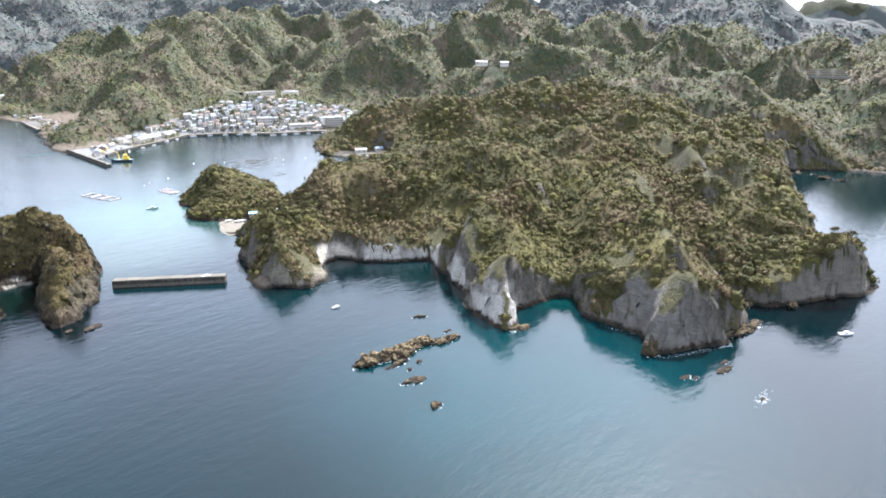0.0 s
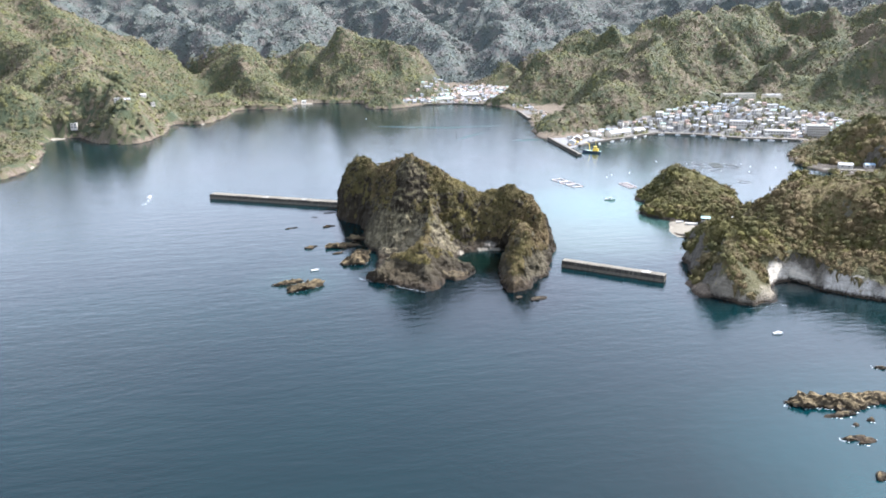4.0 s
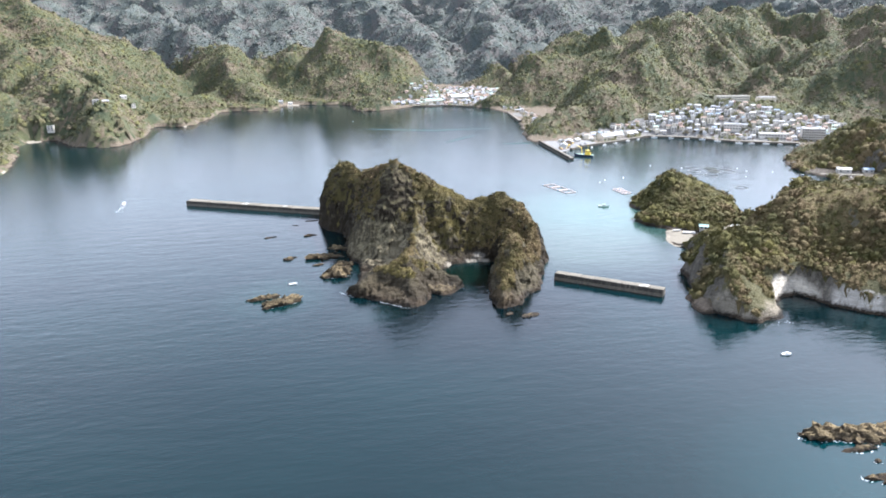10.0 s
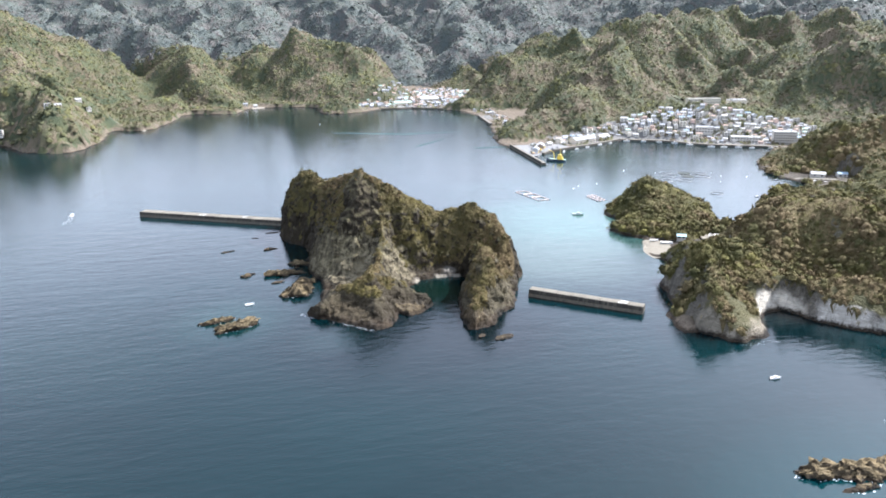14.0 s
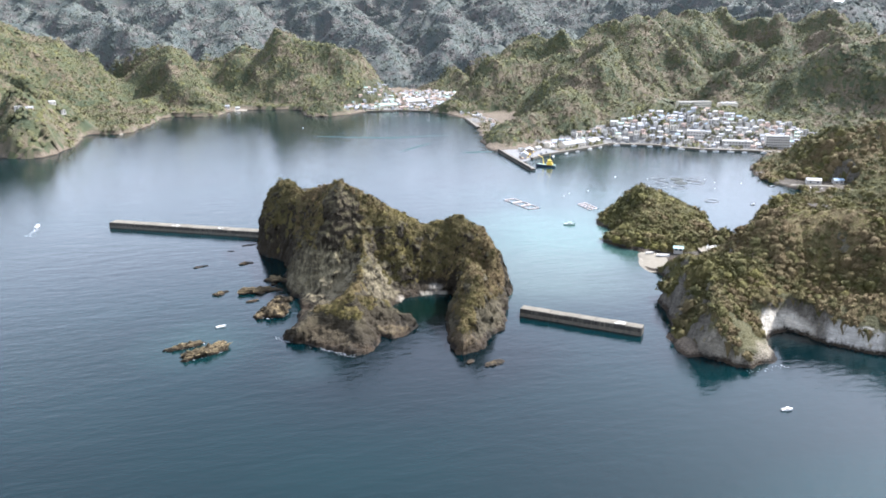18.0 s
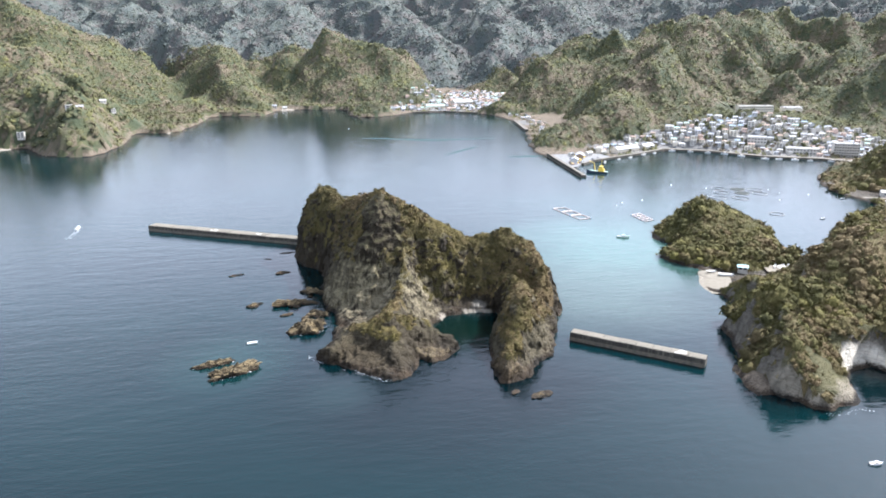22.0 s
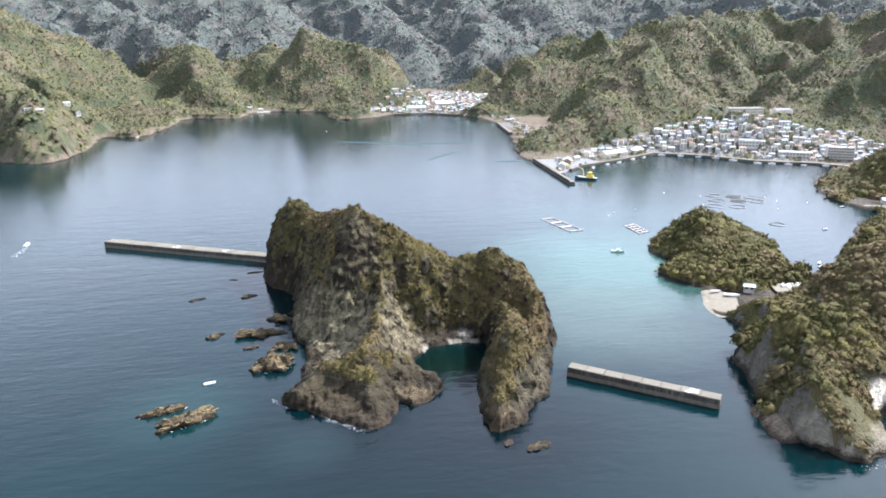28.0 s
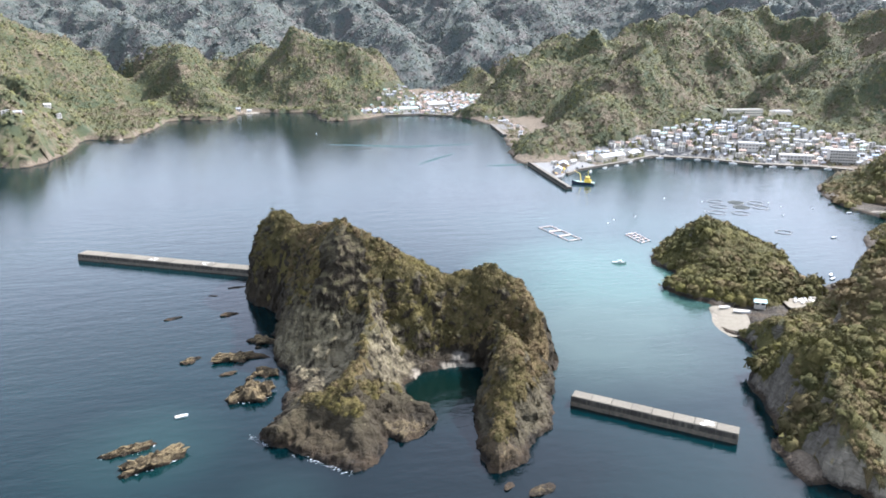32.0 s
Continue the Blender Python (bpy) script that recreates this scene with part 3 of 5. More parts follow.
def coast_height(x, y):
    """Height of the mainland, the headland and the wooded dome."""
    wx, wy = 5 * fbm(x / 21, y / 21 + 40, 0, 4), 5 * fbm(x / 21 + 90, y / 21, 0, 4)
    d = inside(x + wx * 0.5, y + wy * 0.5, COAST)
    far = crests(x, y, FAR_CRESTS, 7.0)
    near = crests(x, y, NEAR_CRESTS, 2.0)
    tall = np.clip(far / 60, 0, 1)
    ux, uy = x + 30 * fbm(x / 120, y / 120 + 7, 0, 2), y + 30 * fbm(x / 120 + 31, y / 120, 0, 2)
    gully = (ridged(ux / 220 + 3, uy / 220, 2) * 46 - 20) * tall + (ridged(ux / 95, uy / 95 + 8, 2) * 13 - 5) * np.sqrt(tall)
    small = (ridged(x / 62 + 5, y / 62, 2) * 8.5 - 4.0) * np.clip(near / 36, 0, 1)
    top = np.maximum(far + gully, near + small)
    top = np.maximum(top, np.where(x < 215, 7.0, 1.8) + np.where(x < 215, 2.5, 0.5) * fbm(x / 40, y / 40))
    bite = np.clip(0.95 + 0.85 * fbm(x / 27 + 7, y / 27, 0, 3), 0.25, 2.2)
    bite = bite * (1 - 0.7 * np.clip(1.5 - np.hypot(x - 330, y - 575) / 50, 0, 1))
    for cx, cy, r in SHEER:
        bite = bite + 0.9 * np.clip(1.6 - 1.6 * np.hypot(x - cx, y - cy) / r, 0, 1)
    cap = 0.3 + 0.35 * np.clip(d, 0, 3) + np.clip(d - 2.0, 0, 7) * 2.5 * bite + np.clip(d - 9, 0, 1e4) * 1.0
    for cx, cy, r, level in LEVELS:
        near_by = np.clip((r - np.hypot(x - cx, y - cy)) / (0.45 * r), 0, 1)
        top = top + (np.minimum(top, level) - top) * near_by * near_by * (3 - 2 * near_by)
    return np.where(d > 0, np.minimum(top, cap), np.maximum(-4, d * 0.9))


ISLAND_SHORE = rounded([(42, 423), (52, 411), (64, 402), (79, 389), (88, 396), (91, 412), (99, 405), (115, 418), (108, 431), (104, 446), (116, 461), (133, 462),
                        (149, 460), (141, 440), (131, 420), (123, 394), (122, 375), (141, 382), (145, 391), (156, 398), (162, 409), (166, 420), (175, 440), (188, 466),
                        (186, 500), (172, 525), (140, 540), (120, 560), (104, 600), (84, 632), (60, 645), (44, 634), (37, 610), (40, 570), (55, 557), (53, 517), (54, 483), (57, 460), (53, 445)])
ISLAND_CRESTS = [
    (2.1, 9, [(50, 604, 38), (61, 590, 49), (70, 570, 46), (78, 550, 49), (86, 520, 58)]),
    (1.75, 6, [(86, 520, 58), (89, 505, 64), (112, 498, 50), (138, 494, 34)]),
    (2.1, 9, [(138, 494, 33), (150, 491, 36), (159, 488, 40), (168, 480, 35), (176, 464, 24), (180, 454, 12)]),
    (1.9, 2, [(89, 505, 64), (97, 492, 45), (99, 486, 38), (95, 465, 30), (86, 440, 21), (78, 426, 19)]),
    (2.4, 9, [(58, 432, 9), (68, 424, 14), (78, 426, 18), (92, 430, 13), (100, 428, 7)]),
    (1.7, 6, [(78, 424, 16), (80, 408, 9), (82, 397, 4)]),
    (1.6, 4, [(62, 424, 12), (52, 418, 6), (46, 420, 3)]),
    (2.7, 9, [(153, 455, 22), (150, 434, 27), (145, 417, 25), (138, 402, 15), (130, 386, 8), (126, 379, 4)]),
    (2.4, 5, [(160, 425, 8), (166, 440, 12), (173, 458, 20)]),
    (1.5, 3, [(98, 436, 10), (106, 424, 5), (113, 419, 2.5)]),
]


def island_height(x, y):
    wx, wy = 1.8 * fbm(x / 9, y / 9 + 40, 0, 4), 1.8 * fbm(x / 9 + 90, y / 9, 0, 4)
    d = inside(x + wx, y + wy, ISLAND_SHORE)
    flutes = 2.0 * ridged(x / 15 + 2, y / 21, 4) - 0.8
    top = crests(x + wx, y + wy, ISLAND_CRESTS, 1.2) + flutes
    ledge = 0.4 + 0.3 * np.clip(d, 0, 14) + 1.5 * ridged(x / 6, y / 6 + 4, 4)
    cap = 0.3 + 0.5 * np.clip(d, 0, 2) + np.clip(d - 0.8, 0, 1e3) * 3.6
    return np.where(d > 0, np.clip(np.minimum(np.maximum(top, ledge), cap), 0.2, 90), np.maximum(-4, d * 1.4))


# ---- towns and clearings ----
HARBOUR_TOWN = [(440, 940), (480, 955), (545, 990), (600, 962), (645, 910), (705, 875), (760, 845), (850, 860), (870, 915), (800, 965), (735, 1005), (670, 1032), (580, 1040), (500, 1025), (440, 990)]
VALLEY_TOWN = [(240, 1548), (292, 1528), (360, 1530), (440, 1475), (475, 1500), (500, 1600), (560, 1750), (610, 1900), (560, 2000), (480, 2000), (420, 1850), (330, 1700), (250, 1610)]
PIER_TOWN = [(455, 1420), (470, 1330), (450, 1240), (425, 1180), (398, 1070), (412, 1060), (440, 1150), (475, 1250), (492, 1400)]
CLEARINGS = [(-197, 1079, 9), (-135, 1287, 9), (-296, 905, 8), (1216, 1080, 18), (1205, 278, 34), (990, 745, 22), (295, 480, 14), (303, 486, 9), (356, 473, 10), (370, 487, 12), (388, 501, 14), (-338, 1158, 14), (45, 1617, 40), (606, 657, 18), (632, 652, 12), (350, 482, 13), (402, 928, 34), (735, 1069, 55), (790, 1060, 30)]


def open_ground(x, y):
    free = np.ones(len(x), bool)
    for cx, cy, r in CLEARINGS:
        free &= np.hypot(x - cx, y - cy) > r * (0.9 + 0.2 * vnoise(x / 25, y / 25))
    for town in (HARBOUR_TOWN, VALLEY_TOWN, PIER_TOWN):
        free &= inside(x, y, town) < -6
    return free


def forest_floor(x, y):
    """The ground of the hills, a little below the trees' roof where they stand."""
    h = coast_height(x, y)
    return h - np.where(open_ground(x.ravel(), y.ravel()).reshape(h.shape), (3.5 + 7 * np.clip((np.hypot(x, y) - 1500) / 700, 0, 1)) * np.clip((h - 7) / 6, 0, 1), 0.0)


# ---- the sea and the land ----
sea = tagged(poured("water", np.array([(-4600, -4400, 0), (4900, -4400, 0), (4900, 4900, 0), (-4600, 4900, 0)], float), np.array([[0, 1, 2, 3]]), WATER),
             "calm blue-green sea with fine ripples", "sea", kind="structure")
NEAR, WEST_COAST = (222, 900, 50, 760), (-440, 330, 840, 1660)
tagged(sheet("ground_shore", *WEST_COAST, 5.0, forest_floor, HILLS, rough=2.0), "brown rocky foot of the wooded hills on the bay", "shore", kind="structure")
tagged(sheet("ground", *NEAR, 2.2, coast_height, LAND, rough=2.3), "pale cliffs and scrub-covered slopes of the wooded headland", "headland", kind="structure")
tagged(sheet("ground_hills", -2000, 3100, -400, 4200, 16.0, forest_floor, HILLS, skip=[(x0 + 10, x1 - 10, y0 + 10, y1 - 10) for x0, x1, y0, y1 in (NEAR, WEST_COAST)]),
       "steep wooded hills round the bay", "hills", kind="structure")
island = tagged(new("rock_island"), "craggy twin-peaked rock island with scrub on its crests", "island")
PIECES = ("western_peak", "front_buttress", "eastern_peak", "front_pillar")
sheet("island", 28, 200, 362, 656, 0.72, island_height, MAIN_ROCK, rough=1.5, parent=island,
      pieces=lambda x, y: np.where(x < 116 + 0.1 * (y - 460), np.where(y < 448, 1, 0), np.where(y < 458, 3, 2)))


# ---- woods and scrub ----
def canopy(name, x0, x1, y0, y1, step, height, grows, size, tall, material, label, seed, tufts=0.0, tuft=0.7, category="woodland"):
    """The crowns of trees and shrubs as one unbroken, lumpy roof over the ground, which dips under it where nothing grows, with leaf sprays standing out of it."""
    xs, ys = np.arange(x0, x1 + step / 2, step), np.arange(y0, y1 + step / 2, step)
    gx, gy = np.meshgrid(xs, ys, indexing="ij")
    rng = np.random.default_rng(seed)
    gx, gy = gx + (rng.random(gx.shape) - 0.5) * step * 0.5, gy + (rng.random(gx.shape) - 0.5) * step * 0.5

    near, own = cells(gx + 0.8 * fbm(gx / 3, gy / 3, 0, 2), gy + 0.8 * fbm(gx / 3 + 50, gy / 3, 0, 2), size, seed)
    fine, other = cells(gx, gy, size * 0.47, seed + 3)
    big = np.sqrt(np.clip(1 - (near / 0.8) ** 2, 0, 1)) * (0.45 + 0.9 * own)
    little = np.sqrt(np.clip(1 - (fine / 0.85) ** 2, 0, 1)) * (0.5 + 0.5 * other)
    gz = height(gx, gy)
    sx, sy = np.gradient(gz, step)
    rim = np.minimum(np.minimum(gx - x0, x1 - gx), np.minimum(gy - y0, y1 - gy))
    lush = grows(gx, gy, gz, np.hypot(sx, sy)) * np.clip(rim / (1.5 * step), 0, 1)
    gz = gz - 1.2 + np.clip(lush, 0, 1) * (1.2 + tall * (0.1 + 0.70 * big + 0.30 * little + 0.2 * fbm(gx / 1.3, gy / 1.3, 0, 2)))
    # coarse roofs toned down: the shade between crowns is put into their colour
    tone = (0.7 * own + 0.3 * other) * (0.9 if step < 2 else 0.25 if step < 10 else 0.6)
    nx, ny = gx.shape
    ids = np.arange(nx * ny).reshape(nx, ny)
    quads = np.stack([ids[:-1, :-1], ids[1:, :-1], ids[1:, 1:], ids[:-1, 1:]], -1).reshape(-1, 4)
    quads = quads[(lush.ravel()[quads] > 0.02).any(1)]
    tris = np.concatenate([quads[:, :3], quads[:, [0, 2, 3]]])
    v = np.stack([gx, gy, gz], -1).reshape(-1, 3)
    used, back = np.unique(tris, return_inverse=True)
    v, tris, tones = v[used], back.reshape(-1, 3), tone.ravel()[used]
    if tufts:
        kept = lush.ravel()[used]
        full = tris[kept[tris].min(1) > 0.5]
        pick = full[rng.integers(0, len(full), int(len(full) * 0.5 * step * step * tufts))]
        part_of = rng.dirichlet((1, 1, 1), len(pick))
        mid = (v[pick] * part_of[:, :, None]).sum(1) + (0, 0, 0.12)
        scale = tuft * (0.6 + 0.8 * rng.random(len(mid)))[:, None, None]
        spray = (mid[:, None] + rng.normal(size=(len(mid), 3, 3)) * scale * (1, 1, 0.75)).reshape(-1, 3)
        tones = np.concatenate([tones, np.repeat(np.clip(tones[pick[:, 0]] + rng.normal(size=len(mid)) * 0.09, 0, 1), 3)])
        tris = np.concatenate([tris, len(v) + np.arange(len(spray)).reshape(-1, 3)])
        v = np.concatenate([v, spray])
    return tagged(poured(name, v, tris, material, tone=tones), label, category, kind="stuff")


BARE = ((308, 338, 18), (318, 326, 18), (332, 315, 18), (344, 306, 16), (298, 352, 20), (262, 332, 27), (335, 305, 22), (318, 268, 18), (292, 208, 20), (318, 138, 32), (420, 88, 24), (590, 200, 32))


GRASSY = ((565, 223, 17), (540, 195, 14), (582, 246, 12), (610, 215, 14), (322, 257, 9), (331, 268, 10), (327, 119, 9), (345, 128, 9), (300, 216, 8), (296, 262, 9), (372, 150, 9), (415, 274, 12), (455, 205, 12), (352, 170, 9))


def stature(x, y):
    """Taller trees in some hollows, knee-high scrub elsewhere."""
    return 0.8 + 0.6 * np.clip(0.5 + 1.3 * fbm(x / 46 + 4, y / 46, 0, 2), 0, 1)


def coast_growth(x, y, g, s):
    limit = np.full(np.shape(x), 2.1)
    for cx, cy, r in BARE:
        limit = np.where(np.hypot(x - cx, y - cy) < r * (0.85 + 0.5 * vnoise(x / 9, y / 9)), 0.85, limit)
    lush = (limit + 0.8 * fbm(x / 11, y / 11, 0, 3) - s) * 2.2
    lush = np.minimum(lush, (g - 1.4) / 1.2)
    for cx, cy, r in GRASSY:
        lush = np.minimum(lush, (np.hypot(x - cx, y - cy) - r * (0.75 + 0.9 * vnoise(x / 7, y / 7))) / 3)
    return np.where(open_ground(x.ravel(), y.ravel()).reshape(x.shape), np.clip(lush, 0, 1), 0.0)


def garden_growth(x, y, g, s):
    lots = np.maximum(np.maximum(inside(x, y, HARBOUR_TOWN), inside(x, y, PIER_TOWN)), inside(x, y, VALLEY_TOWN)) > -6
    return np.where(lots & (vnoise(x / 14, y / 14) > -0.15), 1.0, 0.0)


def hill_growth(x, y, g, s):
    return np.where(open_ground(x.ravel(), y.ravel()).reshape(x.shape), np.clip(np.minimum((g - 2.2) / 1.5, (np.where(x < 330, 1.1, 3.0) + 0.5 * fbm(x / 30, y / 30, 0, 3) + np.clip(g - 18, 0, 40) * 0.4 - s) * 2.0), 0, 1), 0.0)


def island_growth(x, y, g, s):
    lush = (np.where((x > 98) | (y > 540), 2.3, 1.5) + 1.9 * np.clip((g - 12) / 20, 0, 1) + 0.9 * fbm(x / 9, y / 9, 0, 3) - s) * 1.6
    lush = np.where(np.hypot((x - 90) * 2.1, y - 476) < 38 + 10 * vnoise(x / 6, y / 6), lush - 3.2, lush)
    lush = np.where((x < 84) & (g < 40) & (y > 448) & (y < 560), lush - 1.5, lush)
    lush = np.where((y < 450) & (x < 116) & (g < 11), lush - 2.0, lush)
    return np.clip(np.minimum(lush, (g - 7) / 2), 0, 1)


def crown_shape(tufts, sides, seed, leaf=0.2, rings=((0.55, 0.8), (1.0, -0.4))):
    """The upper side of a lumpy crown one metre in radius, with leaf sprays standing out of it."""
    rng = np.random.default_rng(seed)
    v, f = [(rng.uniform(-0.25, 0.25), rng.uniform(-0.25, 0.25), 1.0)], []
    for k, (r, z) in enumerate(rings):
        for a in range(sides):
            t = (a + 0.5 * k + rng.uniform(-0.3, 0.3)) * 6.2832 / sides
            q = r * rng.uniform(0.7, 1.2)
            v.append((q * math.cos(t), q * math.sin(t), z * rng.uniform(0.65, 1.2)))
        for a in range(sides):
            b = (a + 1) % sides
            if k == 0:
                f.append((0, 1 + a, 1 + b))
            else:
                lo, hi = 1 + (k - 1) * sides, 1 + k * sides
                f += [(lo + a, hi + a, lo + b), (hi + a, hi + b, lo + b)]
    v, f = np.array(v), np.array(f)
    if tufts:
        way = rng.normal(size=(tufts, 3))
        way[:, 2] = np.abs(way[:, 2]) * 0.9 + 0.1
        way /= np.linalg.norm(way, axis=1)[:, None]
        mid = way * (0.75 + 0.35 * rng.random(tufts))[:, None]
        f = np.concatenate([f, len(v) + np.arange(tufts * 3).reshape(-1, 3)])
        v = np.concatenate([v, (mid[:, None] + rng.normal(size=(tufts, 3, 3)) * leaf).reshape(-1, 3)])
    return v, f


def planted(name, box, gap, height, grows, size, spread, shapes, material, label, seed, sink, flat, category="woodland", seaward=False, stand=None):
    """Single crowns of several shapes standing out of the canopy, in one mesh."""
    rng = np.random.default_rng(seed)
    gx, gy = np.meshgrid(np.arange(box[0], box[1], gap), np.arange(box[2], box[3], gap), indexing="ij")
    x, y = (gx + (rng.random(gx.shape) - 0.5) * gap * 1.2).ravel(), (gy + (rng.random(gx.shape) - 0.5) * gap * 1.2).ravel()
    h = height(x, y)
    ok = h > 0.5
    x, y, h = x[ok], y[ok], h[ok]
    sx, sy = (height(x + 2.5, y) - h) / 2.5, (height(x, y + 2.5) - h) / 2.5
    ok = grows(x, y, h, np.hypot(sx, sy)) > 0.3 + 0.3 * rng.random(len(x))
    x, y, h = x[ok], y[ok], h[ok]
    up = np.stack([-0.5 * sx[ok], -0.5 * sy[ok], np.ones(len(x))], -1)
    if seaward:  # only the slopes that fall towards the open sea
        ok = 2 * (up[:, 0] * (30 - x) + up[:, 1] * (100 - y)) / np.hypot(30 - x, 100 - y) > -0.42
        x, y, h, up = x[ok], y[ok], h[ok], up[ok]
    up /= np.linalg.norm(up, axis=1)[:, None]
    side = np.cross(up, (0.0, 1.0, 0.0))
    side /= np.linalg.norm(side, axis=1)[:, None]
    fore = np.cross(up, side)
    sizes = size * (0.8 + 0.3 * rng.random(len(x))) + spread * rng.random(len(x)) ** 3 * 1.3
    if stand:
        sizes = sizes * stand(x, y)
    tones, spin, kind = 0.22 + 0.56 * rng.random(len(x)), rng.random(len(x)) * 6.283, rng.integers(0, len(shapes), len(x))
    vs, fs, ts, base = [], [], [], 0
    for k, (v, f) in enumerate(shapes):
        who = np.flatnonzero(kind == k)
        c, s = np.cos(spin[who])[:, None], np.sin(spin[who])[:, None]
        r = sizes[who][:, None]
        tall = flat * r * (0.75 + 0.5 * rng.random((len(who), 1)))
        a, b, z = (v[:, 0] * c - v[:, 1] * s) * r, (v[:, 0] * s + v[:, 1] * c) * r, (v[:, 2] + sink) * tall
        foot = np.stack([x[who], y[who], h[who]], -1)
        vs.append((foot[:, None] + a[..., None] * side[who, None] + b[..., None] * fore[who, None] + z[..., None] * up[who, None]).reshape(-1, 3))
        fs.append((f[None] + (base + np.arange(len(who)) * len(v))[:, None, None]).reshape(-1, 3))
        ts.append(np.repeat(tones[who], len(v)))
        base += len(who) * len(v)
    return tagged(poured(name, np.concatenate(vs), np.concatenate(fs), material, tone=np.concatenate(ts)), label, category, kind="stuff")


canopy("headland_scrub", 226, 572, 56, 670, 1.8, coast_height, coast_growth, 5.6, 0.9, LEAVES, "dense olive-green and brown coastal scrub and trees", 12, 0.35, 0.42)
canopy("headland_woods", 550, 912, 50, 772, 3.2, coast_height, coast_growth, 8.0, 1.2, LEAVES, "evergreen woods on the ridges behind the headland", 14, 0.1, 0.7)
canopy("island_scrub", 30, 196, 366, 650, 0.9, island_height, island_growth, 3.2, 0.8, ISLE_LEAVES, "wind-clipped olive and brown scrub on the island crests", 13, 2.0, 0.28, "scrub")
canopy("hill_woods", -900, 916, 740, 2090, 8.0, coast_height, hill_growth, 11.0, 1.6, WOODS, "mixed evergreen and leafless woods on the hills", 15)
canopy("hill_woods", 884, 1590, -200, 2090, 8.0, coast_height, hill_growth, 11.0, 1.6, WOODS, "mixed evergreen and leafless woods on the hills", 16)
canopy("far_woods", -1200, 1590, 2040, 3900, 14.0, coast_height, hill_growth, 19.0, 2.0, HAZED_WOODS, "woods on the far mountain slopes, haze put into their colour", 17)
canopy("far_woods", 1545, 2700, 0, 3500, 14.0, coast_height, hill_growth, 19.0, 2.0, HAZED_WOODS, "woods on the far mountain slopes, haze put into their colour", 18)
NEAR_SHAPES = [crown_shape(30, 5, k, 0.25) for k in range(8)]
TREE_SHAPES = [crown_shape(12, 5, 60 + k, 0.26) for k in range(8)]
ISLE_SHAPES = [crown_shape(26, 5, 40 + k, 0.26) for k in range(8)]
HILL_SHAPES = [crown_shape(6, 5, 20 + k, 0.34, ((1.0, -0.3),)) for k in range(8)]
FAR_SHAPES = [crown_shape(4, 5, 80 + k, 0.36, ((1.0, -0.3),)) for k in range(8)]
planted("headland_shrubs", (226, 560, 56, 664), 3.2, coast_height, coast_growth, 1.35, 2.1, NEAR_SHAPES, LEAVES, "rounded evergreen shrubs and small trees in the scrub", 31, 0.1, 0.74, stand=stature)
planted("stack_shrubs", (230, 345, 322, 462), 2.5, coast_height, coast_growth, 0.7, 0.9, NEAR_SHAPES, LEAVES, "low wind-clipped shrubs on the near headland", 36, 0.1, 0.8)
planted("headland_trees", (560, 900, 50, 760), 5.0, coast_height, coast_growth, 2.4, 2.6, TREE_SHAPES, LEAVES, "rounded evergreen trees on the ridges", 32, 0.1, 0.74, stand=stature)
planted("island_shrubs", (30, 196, 366, 650), 1.6, island_height, island_growth, 0.65, 1.1, ISLE_SHAPES, ISLE_LEAVES, "low rounded shrubs on the island crests", 33, 0.1, 0.8, "scrub")
planted("hill_trees", (-900, 900, 760, 2060), 5.8, coast_height, hill_growth, 3.3, 2.8, HILL_SHAPES, WOODS, "rounded tree crowns in the hill woods", 34, 0.15, 0.72, seaward=True)
planted("hill_trees", (900, 1560, -200, 2060), 7.0, coast_height, hill_growth, 3.6, 3.0, HILL_SHAPES, WOODS, "rounded tree crowns in the hill woods", 35, 0.15, 0.72, seaward=True)
planted("cedars", (-1200, 1575, 2050, 3900), 11.0, coast_height, hill_growth, 5.5, 4.5, FAR_SHAPES, HAZED_WOODS, "tree crowns in the far mountain woods", 37, 0.15, 0.66, seaward=True)
planted("cedars", (1560, 2500, 0, 3400), 13.0, coast_height, hill_growth, 6.5, 4.5, FAR_SHAPES, HAZED_WOODS, "tree crowns in the far mountain woods", 38, 0.15, 0.66, seaward=True)
planted("garden_trees", (236, 620, 1050, 2010), 9.0, coast_height, garden_growth, 2.6, 2.4, HILL_SHAPES, WOODS, "trees between the houses by the pier and up the valley", 40, 0.2, 0.9)
planted("garden_trees", (430, 890, 840, 1070), 7.0, coast_height, garden_growth, 2.0, 2.4, HILL_SHAPES, WOODS, "small dark trees between the houses of the village", 39, 0.2, 1.0)


# ---- builders for things ----
def part(name, bm, material, parent, label="", smooth=False):
    """Links a bmesh as one mesh object under a thing or a part, and frees it."""
    me = bpy.data.meshes.new(name)
    if smooth:
        for f in bm.faces:
            f.smooth = True
    bm.to_mesh(me)
    bm.free()
    me.materials.append(material)
    ob = new(name, me)
    ob.parent = parent
    if label:
        ob["label"] = label
    return ob


def block(bm, size, at=(0, 0, 0), turn=0.0, bevel=0.0):
    """Adds a box with its base at the given place."""
    m = Matrix.Translation((at[0], at[1], at[2] + size[2] / 2)) @ Matrix.Rotation(turn, 4, "Z") @ Matrix.Diagonal((*size, 1))
    made = bmesh.ops.create_cube(bm, size=1.0, matrix=m)["verts"]
    if bevel:
        edges = list({e for v in made for e in v.link_edges})
        bmesh.ops.bevel(bm, geom=edges, offset=bevel, segments=1, affect="EDGES")
    return bm


